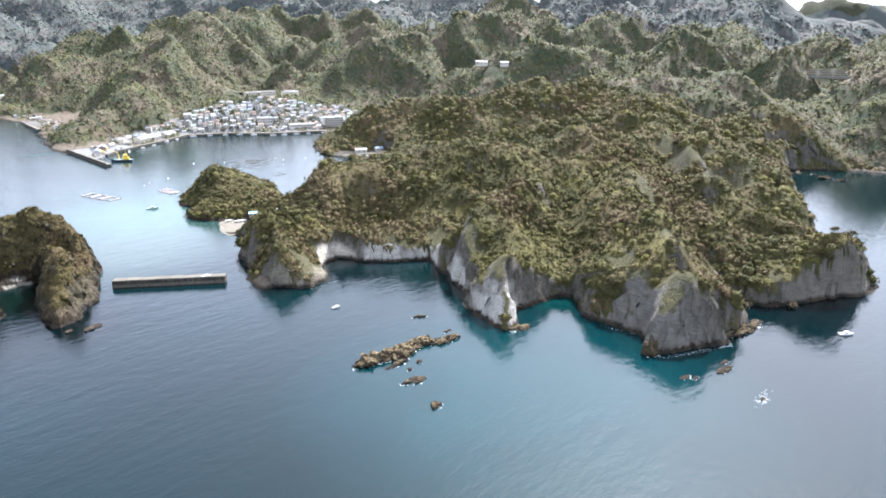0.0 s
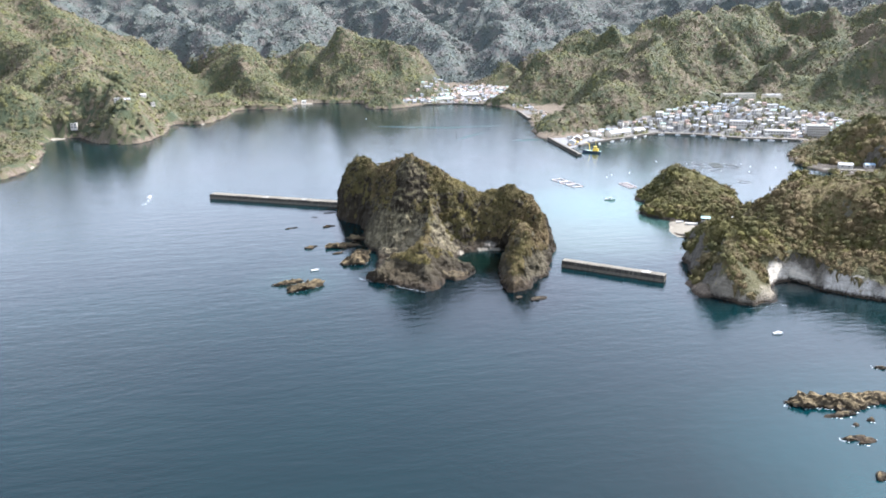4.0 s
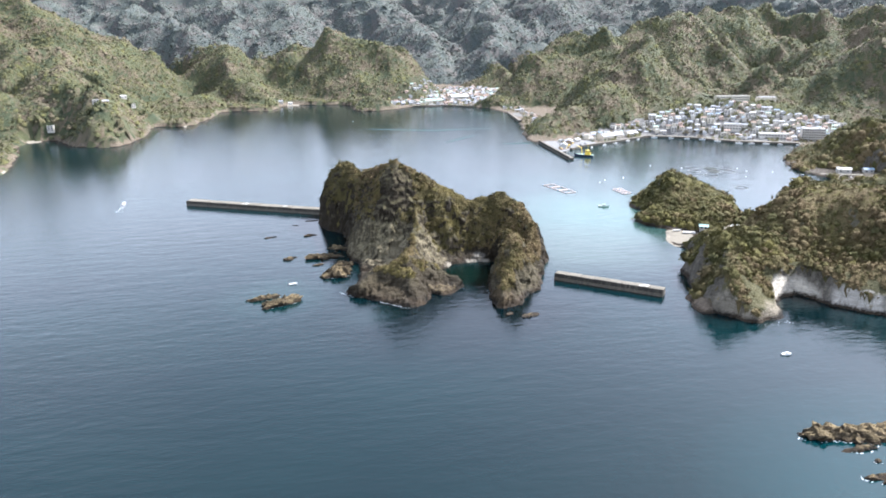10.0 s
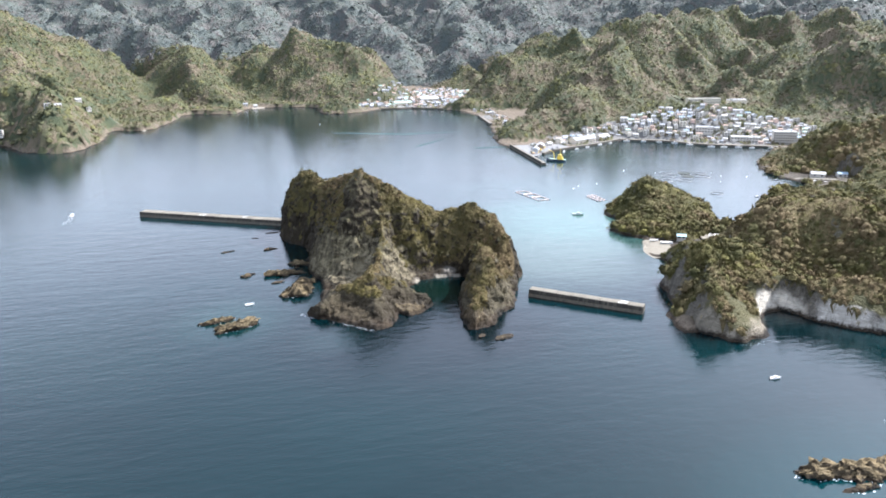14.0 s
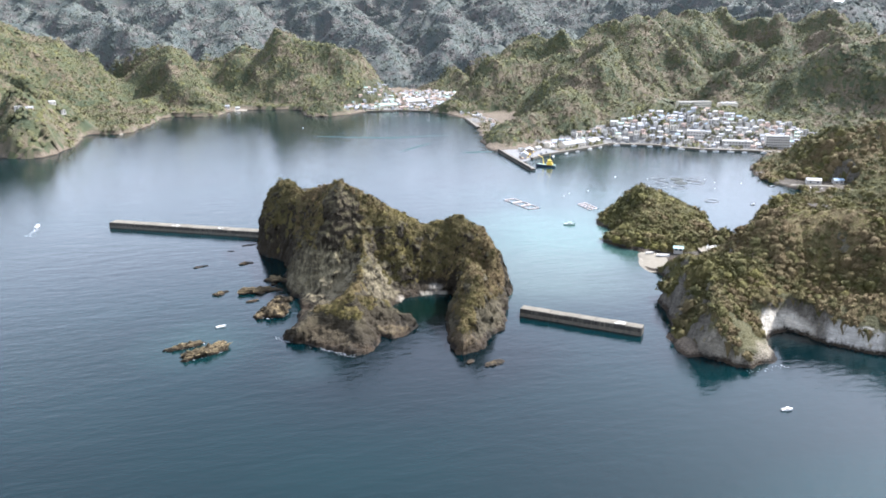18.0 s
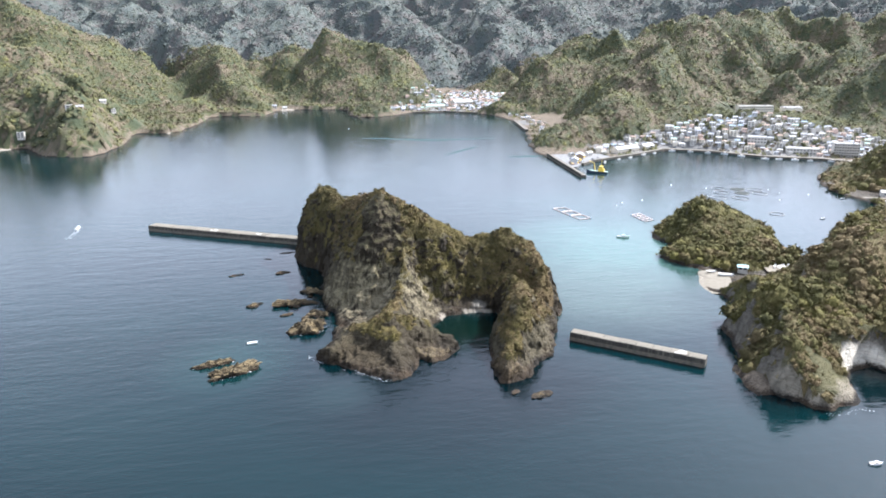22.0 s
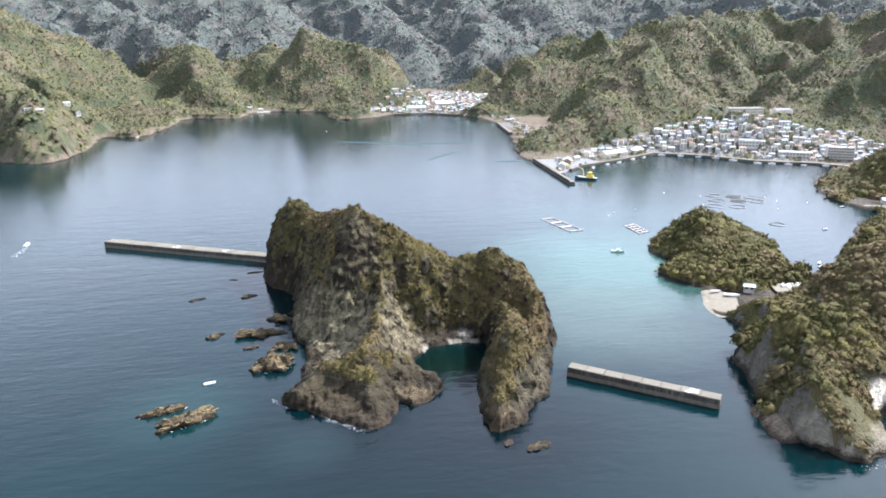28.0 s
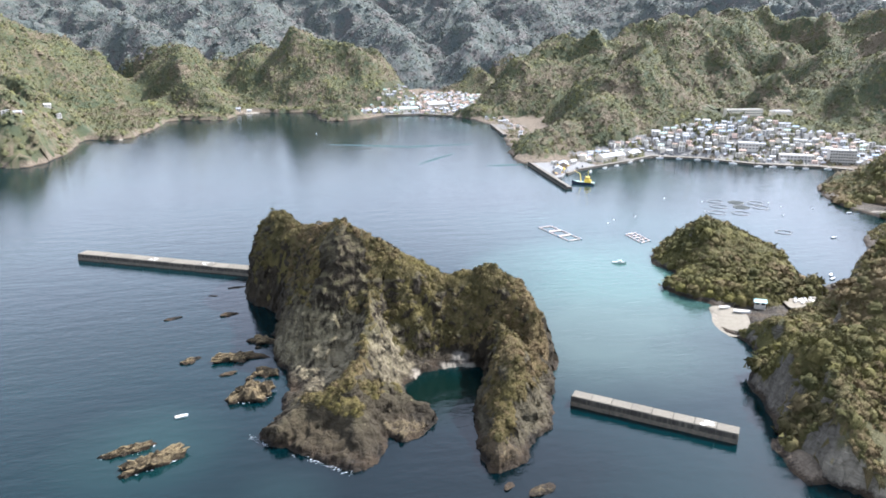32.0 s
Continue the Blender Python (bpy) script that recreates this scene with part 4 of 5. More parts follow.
def rod(bm, a, b, radius, sides=6, end=None):
    a, b = Vector(a), Vector(b)
    turn = (b - a).to_track_quat("Z", "Y").to_matrix().to_4x4()
    bmesh.ops.create_cone(bm, cap_ends=True, segments=sides, radius1=radius, radius2=radius if end is None else end, depth=(b - a).length,
                          matrix=Matrix.Translation((a + b) / 2) @ turn)
    return bm


def ground_at(x, y):
    return float(coast_height(np.array([float(x)]), np.array([float(y)]))[0])


def fresh():
    return bmesh.new()


PAINTS = {
    "white": plain("white_wall", (0.40, 0.38, 0.33), (0.58, 0.55, 0.49), 0.6, 0.5),
    "cream": plain("cream_wall", (0.55, 0.49, 0.38), (0.70, 0.65, 0.54), 0.6, 0.5),
    "grey": plain("grey_wall", (0.36, 0.37, 0.37), (0.52, 0.52, 0.50), 0.6, 0.5),
    "rose": plain("pink_wall", (0.56, 0.40, 0.33), (0.68, 0.52, 0.44), 0.6, 0.5),
    "timber": plain("dark_timber", (0.16, 0.12, 0.09), (0.28, 0.22, 0.17), 0.7, 0.9),
    "slate": plain("grey_tile_roof", (0.22, 0.23, 0.25), (0.38, 0.39, 0.40), 0.85, 0.7),
    "brown": plain("brown_tile_roof", (0.24, 0.17, 0.13), (0.38, 0.29, 0.23), 0.85, 0.7),
    "pale": plain("pale_metal_roof", (0.34, 0.335, 0.32), (0.50, 0.49, 0.46), 0.75, 0.4),
    "blue": plain("blue_metal_roof", (0.17, 0.24, 0.31), (0.27, 0.34, 0.40), 0.75, 0.4),
    "green": plain("green_metal_roof", (0.24, 0.36, 0.30), (0.38, 0.48, 0.42), 0.75, 0.4),
    "teal": plain("teal_paint", (0.26, 0.44, 0.43), (0.40, 0.56, 0.54), 0.5, 0.6),
    "yellow": plain("yellow_paint", (0.72, 0.50, 0.04), (0.85, 0.64, 0.10), 0.45, 0.6),
    "navy": plain("dark_blue_hull", (0.015, 0.025, 0.05), (0.04, 0.055, 0.09), 0.4, 0.6),
    "hull": plain("white_hull", (0.74, 0.75, 0.74), (0.86, 0.86, 0.85), 0.3, 0.8),
    "dark": plain("dark_rubber", (0.015, 0.015, 0.017), (0.05, 0.05, 0.05), 0.7, 2.0),
    "rubber": plain("grey_pipe", (0.14, 0.14, 0.14), (0.24, 0.24, 0.23), 0.6, 1.0),
    "float": plain("weathered_float", (0.55, 0.42, 0.38), (0.72, 0.62, 0.56), 0.6, 1.2),
    "net": plain("dark_net", (0.05, 0.06, 0.055), (0.11, 0.12, 0.10), 0.9, 2.5),
    "steel": plain("grey_steel", (0.30, 0.31, 0.32), (0.48, 0.49, 0.50), 0.4, 1.0, 0.6),
    "asphalt": plain("asphalt", (0.10, 0.10, 0.10), (0.20, 0.20, 0.19), 0.9, 0.6),
    "sand": plain("pale_sand", (0.135, 0.120, 0.088), (0.20, 0.178, 0.135), 0.95, 0.4),
    "lime": plain("lime_stain", (0.36, 0.35, 0.31), (0.56, 0.55, 0.51), 0.8, 1.5),
    "foam": plain("sea_foam", (0.36, 0.40, 0.41), (0.6, 0.62, 0.62), 0.6, 2.0),
    # colour of the dark ripple bands on the bay, laid as added sheets
    "weed": Nodes("ripple_band_colour").done((0.050, 0.080, 0.080), 1.0, specular=0.0),
    "field": plain("dry_field", (0.34, 0.29, 0.17), (0.46, 0.40, 0.26), 0.95, 0.12),
}
GLASS = Nodes("window_glass").done((0.045, 0.055, 0.065), 0.12)
SIDE_CONCRETE = Nodes("streaked_concrete")


def streaked():
    n = SIDE_CONCRETE
    streak = n.noise(0.8, 4, 0.6, (1.2, 1.2, 0.12))
    fine = n.noise(1.6, 5, 0.65)
    each = n.add("ShaderNodeObjectInfo").outputs["Random"]
    dry = n.mix(n.math("ADD", n.math("MULTIPLY", n.ramp(fine, 0.3, 0.7), 0.7), n.math("MULTIPLY", each, 0.3)), (0.062, 0.055, 0.040), (0.175, 0.158, 0.120))
    side = n.ramp(n.up(), 0.4, 0.8, 1.0, 0.0)
    stain = n.math("MULTIPLY", n.math("MULTIPLY", n.ramp(streak, 0.25, 0.55), side), 0.93)
    n.bump(fine, 0.5, 0.3)
    return n.done(n.mix(stain, dry, (0.020, 0.017, 0.013)), 0.85)


streaked()


def breakwater(start, finish, width, height, count, label, limed=()):
    """A concrete breakwater of separate caissons, with a dark tide band under each."""
    a, b = Vector((*start, 0)), Vector((*finish, 0))
    run = (b - a).length
    thing = tagged(new("breakwater"), label, "breakwater")
    thing.matrix_world = Matrix.Translation(a) @ Matrix.Rotation(math.atan2((b - a).y, (b - a).x), 4, "Z")
    long = run / count
    for k in range(count):
        lift, shift = 0.12 * math.sin(k * 2.3), 0.15 * math.sin(k * 4.1)
        seg = part("caisson", block(fresh(), (long - 0.12, width, height - 1.0 + lift), ((k + 0.5) * long, width / 2 + shift, 1.0), 0, 0.12), SIDE_CONCRETE.mat, thing)
        part("tide_band", block(fresh(), (long - 0.06, width + 0.16, 4.9), ((k + 0.5) * long, width / 2 + shift, -3.0)), WET_CONCRETE, seg, "dark weed-stained band at the waterline")
        part("kerb", block(fresh(), (long - 0.3, 0.35, 0.28), ((k + 0.5) * long, 0.4 + shift, height + lift - 0.004), 0, 0.05), SIDE_CONCRETE.mat, seg)
        if k in limed:
            rng = random.Random(k)
            for j in range(9):
                cx, cy, r = rng.uniform(k + 0.15, k + 0.8) * long, rng.uniform(1.4, width - 1.4), rng.uniform(0.4, 1.1)
                bm = fresh()
                bm.faces.new([bm.verts.new((cx + 1.3 * r * rng.uniform(0.5, 1.1) * math.cos(a * 0.628), cy + r * rng.uniform(0.5, 1.1) * math.sin(a * 0.628), height + lift + 0.01 + j * 0.004)) for a in range(10)])
                part("lime_stain", bm, PAINTS["lime"], seg, "whitish lime stain on the deck")
    return thing


def sea_rock(x, y, long, wide, high, turn, seed, label="low brown reef rock standing out of the sea"):
    """A broken, layered rock whose foot stands under water."""
    bm = fresh()
    bmesh.ops.create_icosphere(bm, subdivisions=4 if long > 12 else 3, radius=1.0)
    co = np.array([tuple(v.co) for v in bm.verts])
    px, py, pz = co[:, 0] * long / 2, co[:, 1] * wide / 2, co[:, 2]
    lump = 1 + 0.5 * fbm(px / 3.2 + seed * 7.7, py / 3.2, pz * 1.2, 4, 0.65)
    tilt = 0.55 * np.sin(px * 0.8 + py * 1.7 + seed) + 0.5 * ridged(px / 5 + seed, py / 3, 3)
    flat = np.sign(pz) * np.abs(pz) ** 0.6
    px, py = px * lump, py * lump
    pz = np.where(flat > 0, flat * high * (0.72 + 0.3 * tilt + 0.45 * fbm(px / 1.7 + seed, py / 1.7, 0, 3, 0.6)), flat * 2.2) - 0.1
    for v, a, b, c in zip(bm.verts, px, py, pz):
        v.co = (a, b, c)
    ob = part("sea_rock", bm, REEF, None)
    ob.matrix_world = pose(x, y, 0, 0, 0, turn)
    return tagged(ob, label, "rock", "reef rocks")


def hull_mesh(long, wide, high, keel=-0.35, stations=9):
    """An open boat hull: pointed bow at +x, square stern."""
    bm = fresh()
    rows = []
    for i in range(stations):
        t = i / (stations - 1)
        half = wide / 2 * (1 - max(0, (t - 0.45) / 0.55) ** 2.2) * (0.86 + 0.14 * min(1, t * 3)) + 0.01
        lift = high * (0.78 + 0.42 * t * t)
        x = (t - 0.5) * long
        rows.append([bm.verts.new(p) for p in ((x, -half, lift), (x - 0.02 * long * t, -half * 0.82, keel * 0.3), (x - 0.05 * long * t, 0, keel), (x - 0.02 * long * t, half * 0.82, keel * 0.3), (x, half, lift))])
    for a, b in zip(rows, rows[1:]):
        for k in range(4):
            bm.faces.new((a[k], b[k], b[k + 1], a[k + 1]))
    bm.faces.new(rows[0][::-1])
    deck = [(r[0].co.copy(), r[4].co.copy()) for r in rows]
    return bm, deck


def boat(x, y, z, long, turn, label, hull="hull", trim="hull", cabin=True, engine=True, wide=None, group=""):
    thing = tagged(new("boat"), label, "boat", group)
    wide = wide or long * 0.32
    high = long * 0.10 + 0.25
    bm, deck = hull_mesh(long, wide, high)
    part("hull", bm, PAINTS[hull], thing)
    bm = fresh()
    for (a, b), (c, d) in zip(deck, deck[1:]):
        q = [Vector((p.x, p.y * 0.92, p.z - 0.14)) for p in (a, c, d, b)]
        bm.faces.new([bm.verts.new(p) for p in q])
    part("deck", bm, PAINTS["cream" if hull == "hull" else "grey"], thing)
    bm = fresh()
    for side in (0, 1):
        for p, q in zip(deck, deck[1:]):
            rod(bm, p[side], q[side], 0.05, 5)
    part("gunwale", bm, PAINTS[trim], thing)
    if cabin:
        c = part("cabin", block(fresh(), (long * 0.24, wide * 0.55, long * 0.13), (long * 0.02, 0, high * 0.75), 0, 0.06), PAINTS["white"], thing)
        part("windscreen", block(fresh(), (0.04, wide * 0.48, long * 0.06), (long * 0.143, 0, high * 0.75 + long * 0.055)), GLASS, c)
        part("roof", block(fresh(), (long * 0.28, wide * 0.62, 0.06), (long * 0.02, 0, high * 0.75 + long * 0.13), 0, 0.02), PAINTS[trim], c)
    if engine:
        part("outboard_engine", block(fresh(), (0.35, 0.3, 0.8), (-long / 2 - 0.15, 0, 0.1), 0, 0.08), PAINTS["dark"], thing)
    thing.matrix_world = pose(x, y, z, 0, 0, turn)
    return thing


def gable_house(long, deep, tall, wall, roof, label, storeys=2):
    thing = tagged(new("house"), label, "house", "houses of the fishing village")
    rise = deep * 0.24
    bm = fresh()
    a = [bm.verts.new(p) for p in ((-long / 2, -deep / 2, -3), (long / 2, -deep / 2, -3), (long / 2, deep / 2, -3), (-long / 2, deep / 2, -3))]
    b = [bm.verts.new((v.co.x, v.co.y, tall)) for v in a]
    g = [bm.verts.new((-long / 2, 0, tall + rise)), bm.verts.new((long / 2, 0, tall + rise))]
    for f in ((a[0], a[1], b[1], b[0]), (a[2], a[3], b[3], b[2]), (a[1], a[2], b[2], g[1], b[1]), (a[3], a[0], b[0], g[0], b[3]), (b[0], b[1], g[1], g[0]), (b[2], b[3], g[0], g[1]), a[::-1]):
        bm.faces.new(f)
    part("wall", bm, PAINTS[wall], thing)
    bm = fresh()
    over, thick = 0.55, 0.18
    for s in (-1, 1):
        e = Vector((0, s * (deep / 2 + over), tall - over * rise / (deep / 2)))
        r = Vector((0, 0, tall + rise))
        p = [Vector((x * (long / 2 + over), q.y, q.z)) for q in (e, r) for x in (-1, 1)]
        low = [bm.verts.new(q + Vector((0, 0, 0.03))) for q in p]
        top = [bm.verts.new(q + Vector((0, 0, 0.03 + thick))) for q in p]
        for f in ((0, 1, 3, 2),):
            bm.faces.new([low[k] for k in f][:: -1 if s < 0 else 1])
            bm.faces.new([top[k] for k in f][:: 1 if s < 0 else -1])
        for i, j in ((0, 1), (1, 3), (3, 2), (2, 0)):
            bm.faces.new((low[i], low[j], top[j], top[i]))
    bmesh.ops.recalc_face_normals(bm, faces=bm.faces)
    rf = part("roof", bm, PAINTS[roof], thing)
    part("ridge_cap", block(fresh(), (long + 1.0, 0.4, 0.22), (0, 0, tall + rise + 0.12)), PAINTS[roof], rf)
    panes(thing, long, deep, tall, storeys)
    return thing


def panes(thing, long, deep, tall, storeys):
    for s in range(storeys):
        z = 0.9 + s * (tall / storeys)
        n = 2 if long < 15 else int(long / 7)
        for side in (-1, 1):
            for k in range(n):
                x = (k + 0.5) / n * long - long / 2
                part("window", block(fresh(), (2.0, 0.1, 1.3), (x, side * (deep / 2 + 0.05), z), 0, 0.02), GLASS, thing)


def flat_house(long, deep, tall, wall, roof, label, storeys=3, name="house", group="houses of the fishing village", step=2.6, balcony=False):
    thing = tagged(new(name), label, "house" if name == "house" else name.replace("_", " "), group)
    part("wall", block(fresh(), (long, deep, tall + 3), (0, 0, -3), 0, 0.05), PAINTS[wall], thing)
    rf = part("roof", block(fresh(), (long - 0.5, deep - 0.5, 0.1), (0, 0, tall + 0.004)), PAINTS[roof], thing)
    bm = fresh()
    for sx, sy, x, y in ((long, 0.22, 0, deep / 2 - 0.11), (long, 0.22, 0, -deep / 2 + 0.11), (0.22, deep - 0.44, long / 2 - 0.11, 0), (0.22, deep - 0.44, -long / 2 + 0.11, 0)):
        block(bm, (sx, sy, 0.7), (x, y, tall))
    part("parapet", bm, PAINTS[wall], thing)
    part("water_tank", block(fresh(), (1.8, 1.8, 1.6), (long * 0.28, 0, tall + 0.1), 0, 0.1), PAINTS["steel"], rf)
    for s in range(storeys):
        z = 1.0 + s * tall / storeys
        n = 2 if long < 15 else int(long / step)
        for side in (-1, 1):
            for k in range(n):
                x = (k + 0.5) / n * long - long / 2
                part("window", block(fresh(), (long / n * 0.6, 0.1, 1.4), (x, side * (deep / 2 + 0.05), z), 0, 0.02), GLASS, thing)
        if balcony and s:
            part("balcony", block(fresh(), (long, 1.2, 0.9), (0, -deep / 2 - 0.7, z - 1.0), 0, 0.03), PAINTS[wall], thing)
    return thing


# ---- breakwaters, reefs and boats on the sea ----
breakwater((173, 416), (223.5, 372), 6.4, 4.2, 8, "weathered concrete breakwater off the islet, dark at its foot", limed=(6,))
breakwater((-76, 686.5), (42, 620), 9.5, 4.2, 13, "long concrete breakwater reaching the rock island", limed=(5, 9))

ROCKS = [(-5, 425.5, 18, 5, 2.6, 16), (5.5, 415, 21, 7.5, 3.6, 26), (41, 459, 19, 12, 5.2, 8), (33, 498, 22, 8, 2.8, -4), (11, 500, 6, 5, 1.8, 30), (15, 503, 4, 2.5, 1.0, 0), (28, 557, 10, 4.5, 1.1, 10),
         (-2, 558, 11, 3.6, 0.9, 20), (18, 590, 9, 2.5, 0.5, -10), (46, 515, 13, 7, 2.8, -20), (48, 478, 13, 8, 2.6, -30), (30, 482, 7, 2.6, 0.9, 15), (40, 475, 5, 3, 1.2, 40), (44, 508, 4, 2, 0.8, 0),
         (138, 364, 10, 5, 1.1, 20), (128, 369, 5, 3, 0.7, 50), (33, 602, 12, 3, 0.6, 5)]
for k, (x, y, l, w, h, a) in enumerate(ROCKS):
    sea_rock(x, y, l, w, h, a, k)
SOUTH_ROCKS = [(206, 223, 19, 8, 3.8, -8), (219, 219, 20, 9, 3.0, -14), (231, 220, 17, 9, 3.2, 10), (214, 212, 13, 3.4, 1.3, 0), (240, 217, 7, 6, 3.4, 40), (248, 212, 15, 6, 2.2, -10), (262, 243, 9, 3, 1.1, -30),
               (258, 219, 5, 2, 0.8, 0), (222, 206, 3.4, 2.6, 1.3, 0), (213, 204, 3, 2, 1.0, 20), (205, 196, 11, 4, 1.4, -6), (208, 193, 8, 3, 1.2, 10), (196, 173, 5.4, 4, 2.0, 35), (308, 93, 9, 3.6, 1.2, -10),
               (315, 96, 5, 2, 1.0, -10), (288, 104, 6, 2.6, 0.9, -20), (291, 100, 4, 2, 0.8, 0), (291, 71, 4, 2.2, 0.7, 10), (301, 127, 8, 7, 7.5, 20), (358, 102, 26, 7, 2.4, -12), (372, 100, 12, 5, 1.6, 10), (312, 208, 24, 4, 1.5, -12), (284, 193, 12, 6, 2.2, -30), (396, 112, 8, 5, 2.5, 20), (411, 93, 9, 6, 3.0, 10), (820, 172, 16, 6, 3.0, -40), (818, 156, 14, 5, 1.6, -60), (833, 202, 12, 5, 1.8, 10), (836, 188, 10, 4, 1.2, -30), (723, 169, 6, 4, 1.2, 0)]
for k, (x, y, l, w, h, a) in enumerate(SOUTH_ROCKS):
    sea_rock(x, y, l, w, h, a, 40 + k, "tawny and dark reef rock awash in the swell")

boat(12.5, 447, 0, 5.2, 10, "small white motor boat lying off the rocks", cabin=False)
boat(241, 288, 0, 5.0, -10, "white fishing skiff lying off the headland")
boat(388, 60, 0, 7.5, -50, "white motor cruiser near the point")
boat(289, 588, 0, 9.5, -25, "pale green fishing boat at anchor in the shallows", hull="green", trim="teal", cabin=True)
boat(-133, 706, 0, 7.5, 80, "white speedboat under way with a short wake")
for x, y, a in ((414, 531, 40), (409, 524, 20), (417, 520, -40), (485, 605, 10), (560, 668, 0)):
    boat(x, y, 0, 5.5, a, "dark open rowing boat moored off the beach", hull="navy", trim="grey", cabin=False, engine=False)


def flakes(name, centres, seed, label):
    """Scattered flecks of foam, each a small irregular sheet."""
    rng = np.random.default_rng(seed)
    vs, fs = [], []
    for x, y, size, ex, ey in centres:
        n = 7
        ang = np.sort(rng.random(n) * 6.283)
        r = size * (0.45 + 0.6 * rng.random(n))
        base = len(vs)
        vs += [(x + ex * r[k] * math.cos(ang[k]), y + ey * r[k] * math.sin(ang[k]), 0.05 + 0.02 * rng.random()) for k in range(n)] + [(x, y, 0.12)]
        fs += [(base + k, base + (k + 1) % n, base + n) for k in range(n)]
    ob = poured(name, np.array(vs), np.array(fs), PAINTS["foam"], smooth=False)
    return tagged(ob, label, "foam", kind="stuff")


rng = random.Random(5)
surf = []
for x, y, l, w, h, a in SOUTH_ROCKS + ROCKS[:3]:
    for _ in range(int(3 + l * 0.9)):
        t = rng.uniform(2.6, 6.4)
        c, s = math.cos(radians(a)), math.sin(radians(a))
        u, v = math.cos(t) * (l / 2 + rng.uniform(0, 0.9)), math.sin(t) * (w / 2 + rng.uniform(0, 1.2))
        surf.append((x + u * c - v * s, y + u * s + v * c, rng.uniform(0.08, 0.5), 1.9, 0.7))
for (ax, ay), (bx, by), n in (((40, 424), (46, 418), 16), ((57, 408), (76, 391), 42), ((300, 132), (302, 120), 26), ((304, 118), (337, 101), 60), ((337, 101), (344, 106), 14), ((344, 106), (370, 97), 30),
                              ((276, 192), (284, 194), 14), ((319, 142), (316, 158), 16), ((248, 323), (270, 323), 14), ((524, 78), (540, 94), 10)):
    for _ in range(2 * n):
        t = rng.random()
        surf.append((ax + t * (bx - ax) + rng.gauss(0, 0.7), ay + t * (by - ay) + rng.gauss(-0.8, 0.9), rng.uniform(0.06, 0.38), 1.9, 0.7))
for _ in range(80):
    surf.append((291 + rng.gauss(0, 4), 71 + rng.gauss(0, 1.3), rng.uniform(0.08, 0.34), 1.8, 0.7))
for k in range(60):
    surf.append((-132 + rng.gauss(0, 0.4 + 0.03 * k), 700 - k * 0.45, rng.uniform(0.2, 0.7), 0.7, 1.3))
flakes("surf", surf, 6, "white surf and foam round the rocks")


def ripple_band(points, width, seed):
    """A long dark ripple band of the bay, added as a thin ragged sheet that floats on it."""
    rng = np.random.default_rng(seed)
    n = 60
    t = np.linspace(0, 1, n)
    px, py = np.interp(t, np.linspace(0, 1, len(points)), [p[0] for p in points]), np.interp(t, np.linspace(0, 1, len(points)), [p[1] for p in points])
    half = width * (0.15 + np.sin(t * 3.1416) * (0.5 + 0.35 * vnoise(t * 9 + seed, 0.5))) + rng.random(n) * width * 0.15
    drift = width * 0.5 * vnoise(t * 6 + 3 * seed, 2.5)
    rows = [np.stack([px, py + drift + k * half, np.full(n, 0.04 if k else 0.10)], -1) for k in (-1, 0, 1)]
    a = np.arange(n - 1)
    quads = np.concatenate([np.stack([a + r * n, a + 1 + r * n, a + 1 + (r + 1) * n, a + (r + 1) * n], -1) for r in (0, 1)])
    return tagged(poured("drifting_weed", np.concatenate(rows), quads, PAINTS["weed"]), "dark ripple band on the calm bay, added as a thin sheet", "seaweed", "weed lines in the bay")


ripple_band([(150, 1180), (256, 1133), (352, 1136)], 9.0, 1)
ripple_band([(238, 994), (270, 1030), (303, 1064)], 6.0, 2)
ripple_band([(316, 969), (338, 966), (362, 967)], 7.0, 3)


# ---- fish farm ----
def pen(corner, along, across, cells_a, cells_b, label):
    """A raft of square net pens: beams, floats and sunk nets."""
    thing = tagged(new("fish_pen_raft"), label, "fish pen", "fish pens in the bay")
    a, b = Vector(along), Vector(across)
    for i in range(cells_a + 1):
        p = a * (i / cells_a)
        part("cross_beam", rod(fresh(), (*p, 0.35), (*(p + b), 0.35), 0.32, 6), PAINTS["float"], thing)
    for j in range(cells_b + 1):
        p = b * (j / cells_b)
        part("long_beam", rod(fresh(), (*p, 0.35), (*(p + a), 0.35), 0.32, 6), PAINTS["float"], thing)
    for i in range(cells_a + 1):
        for j in range(cells_b + 1):
            p = a * (i / cells_a) + b * (j / cells_b)
            part("drum", rod(fresh(), (p.x, p.y, -0.3), (p.x, p.y, 0.75), 0.5, 8), PAINTS["blue"], thing, "faded blue drum")
    thing.location = (*corner, 0)
    return thing


for k in range(3):
    pen((270 + 2.6 * k, 688 - 14.2 * k), (2.3, -12.6), (11.5, 1.8), 1, 1, "square fish pen of pinkish floating beams")
pen((329, 652), (0, -23), (10, 3), 4, 2, "raft of eight small fish pens with grey beams")


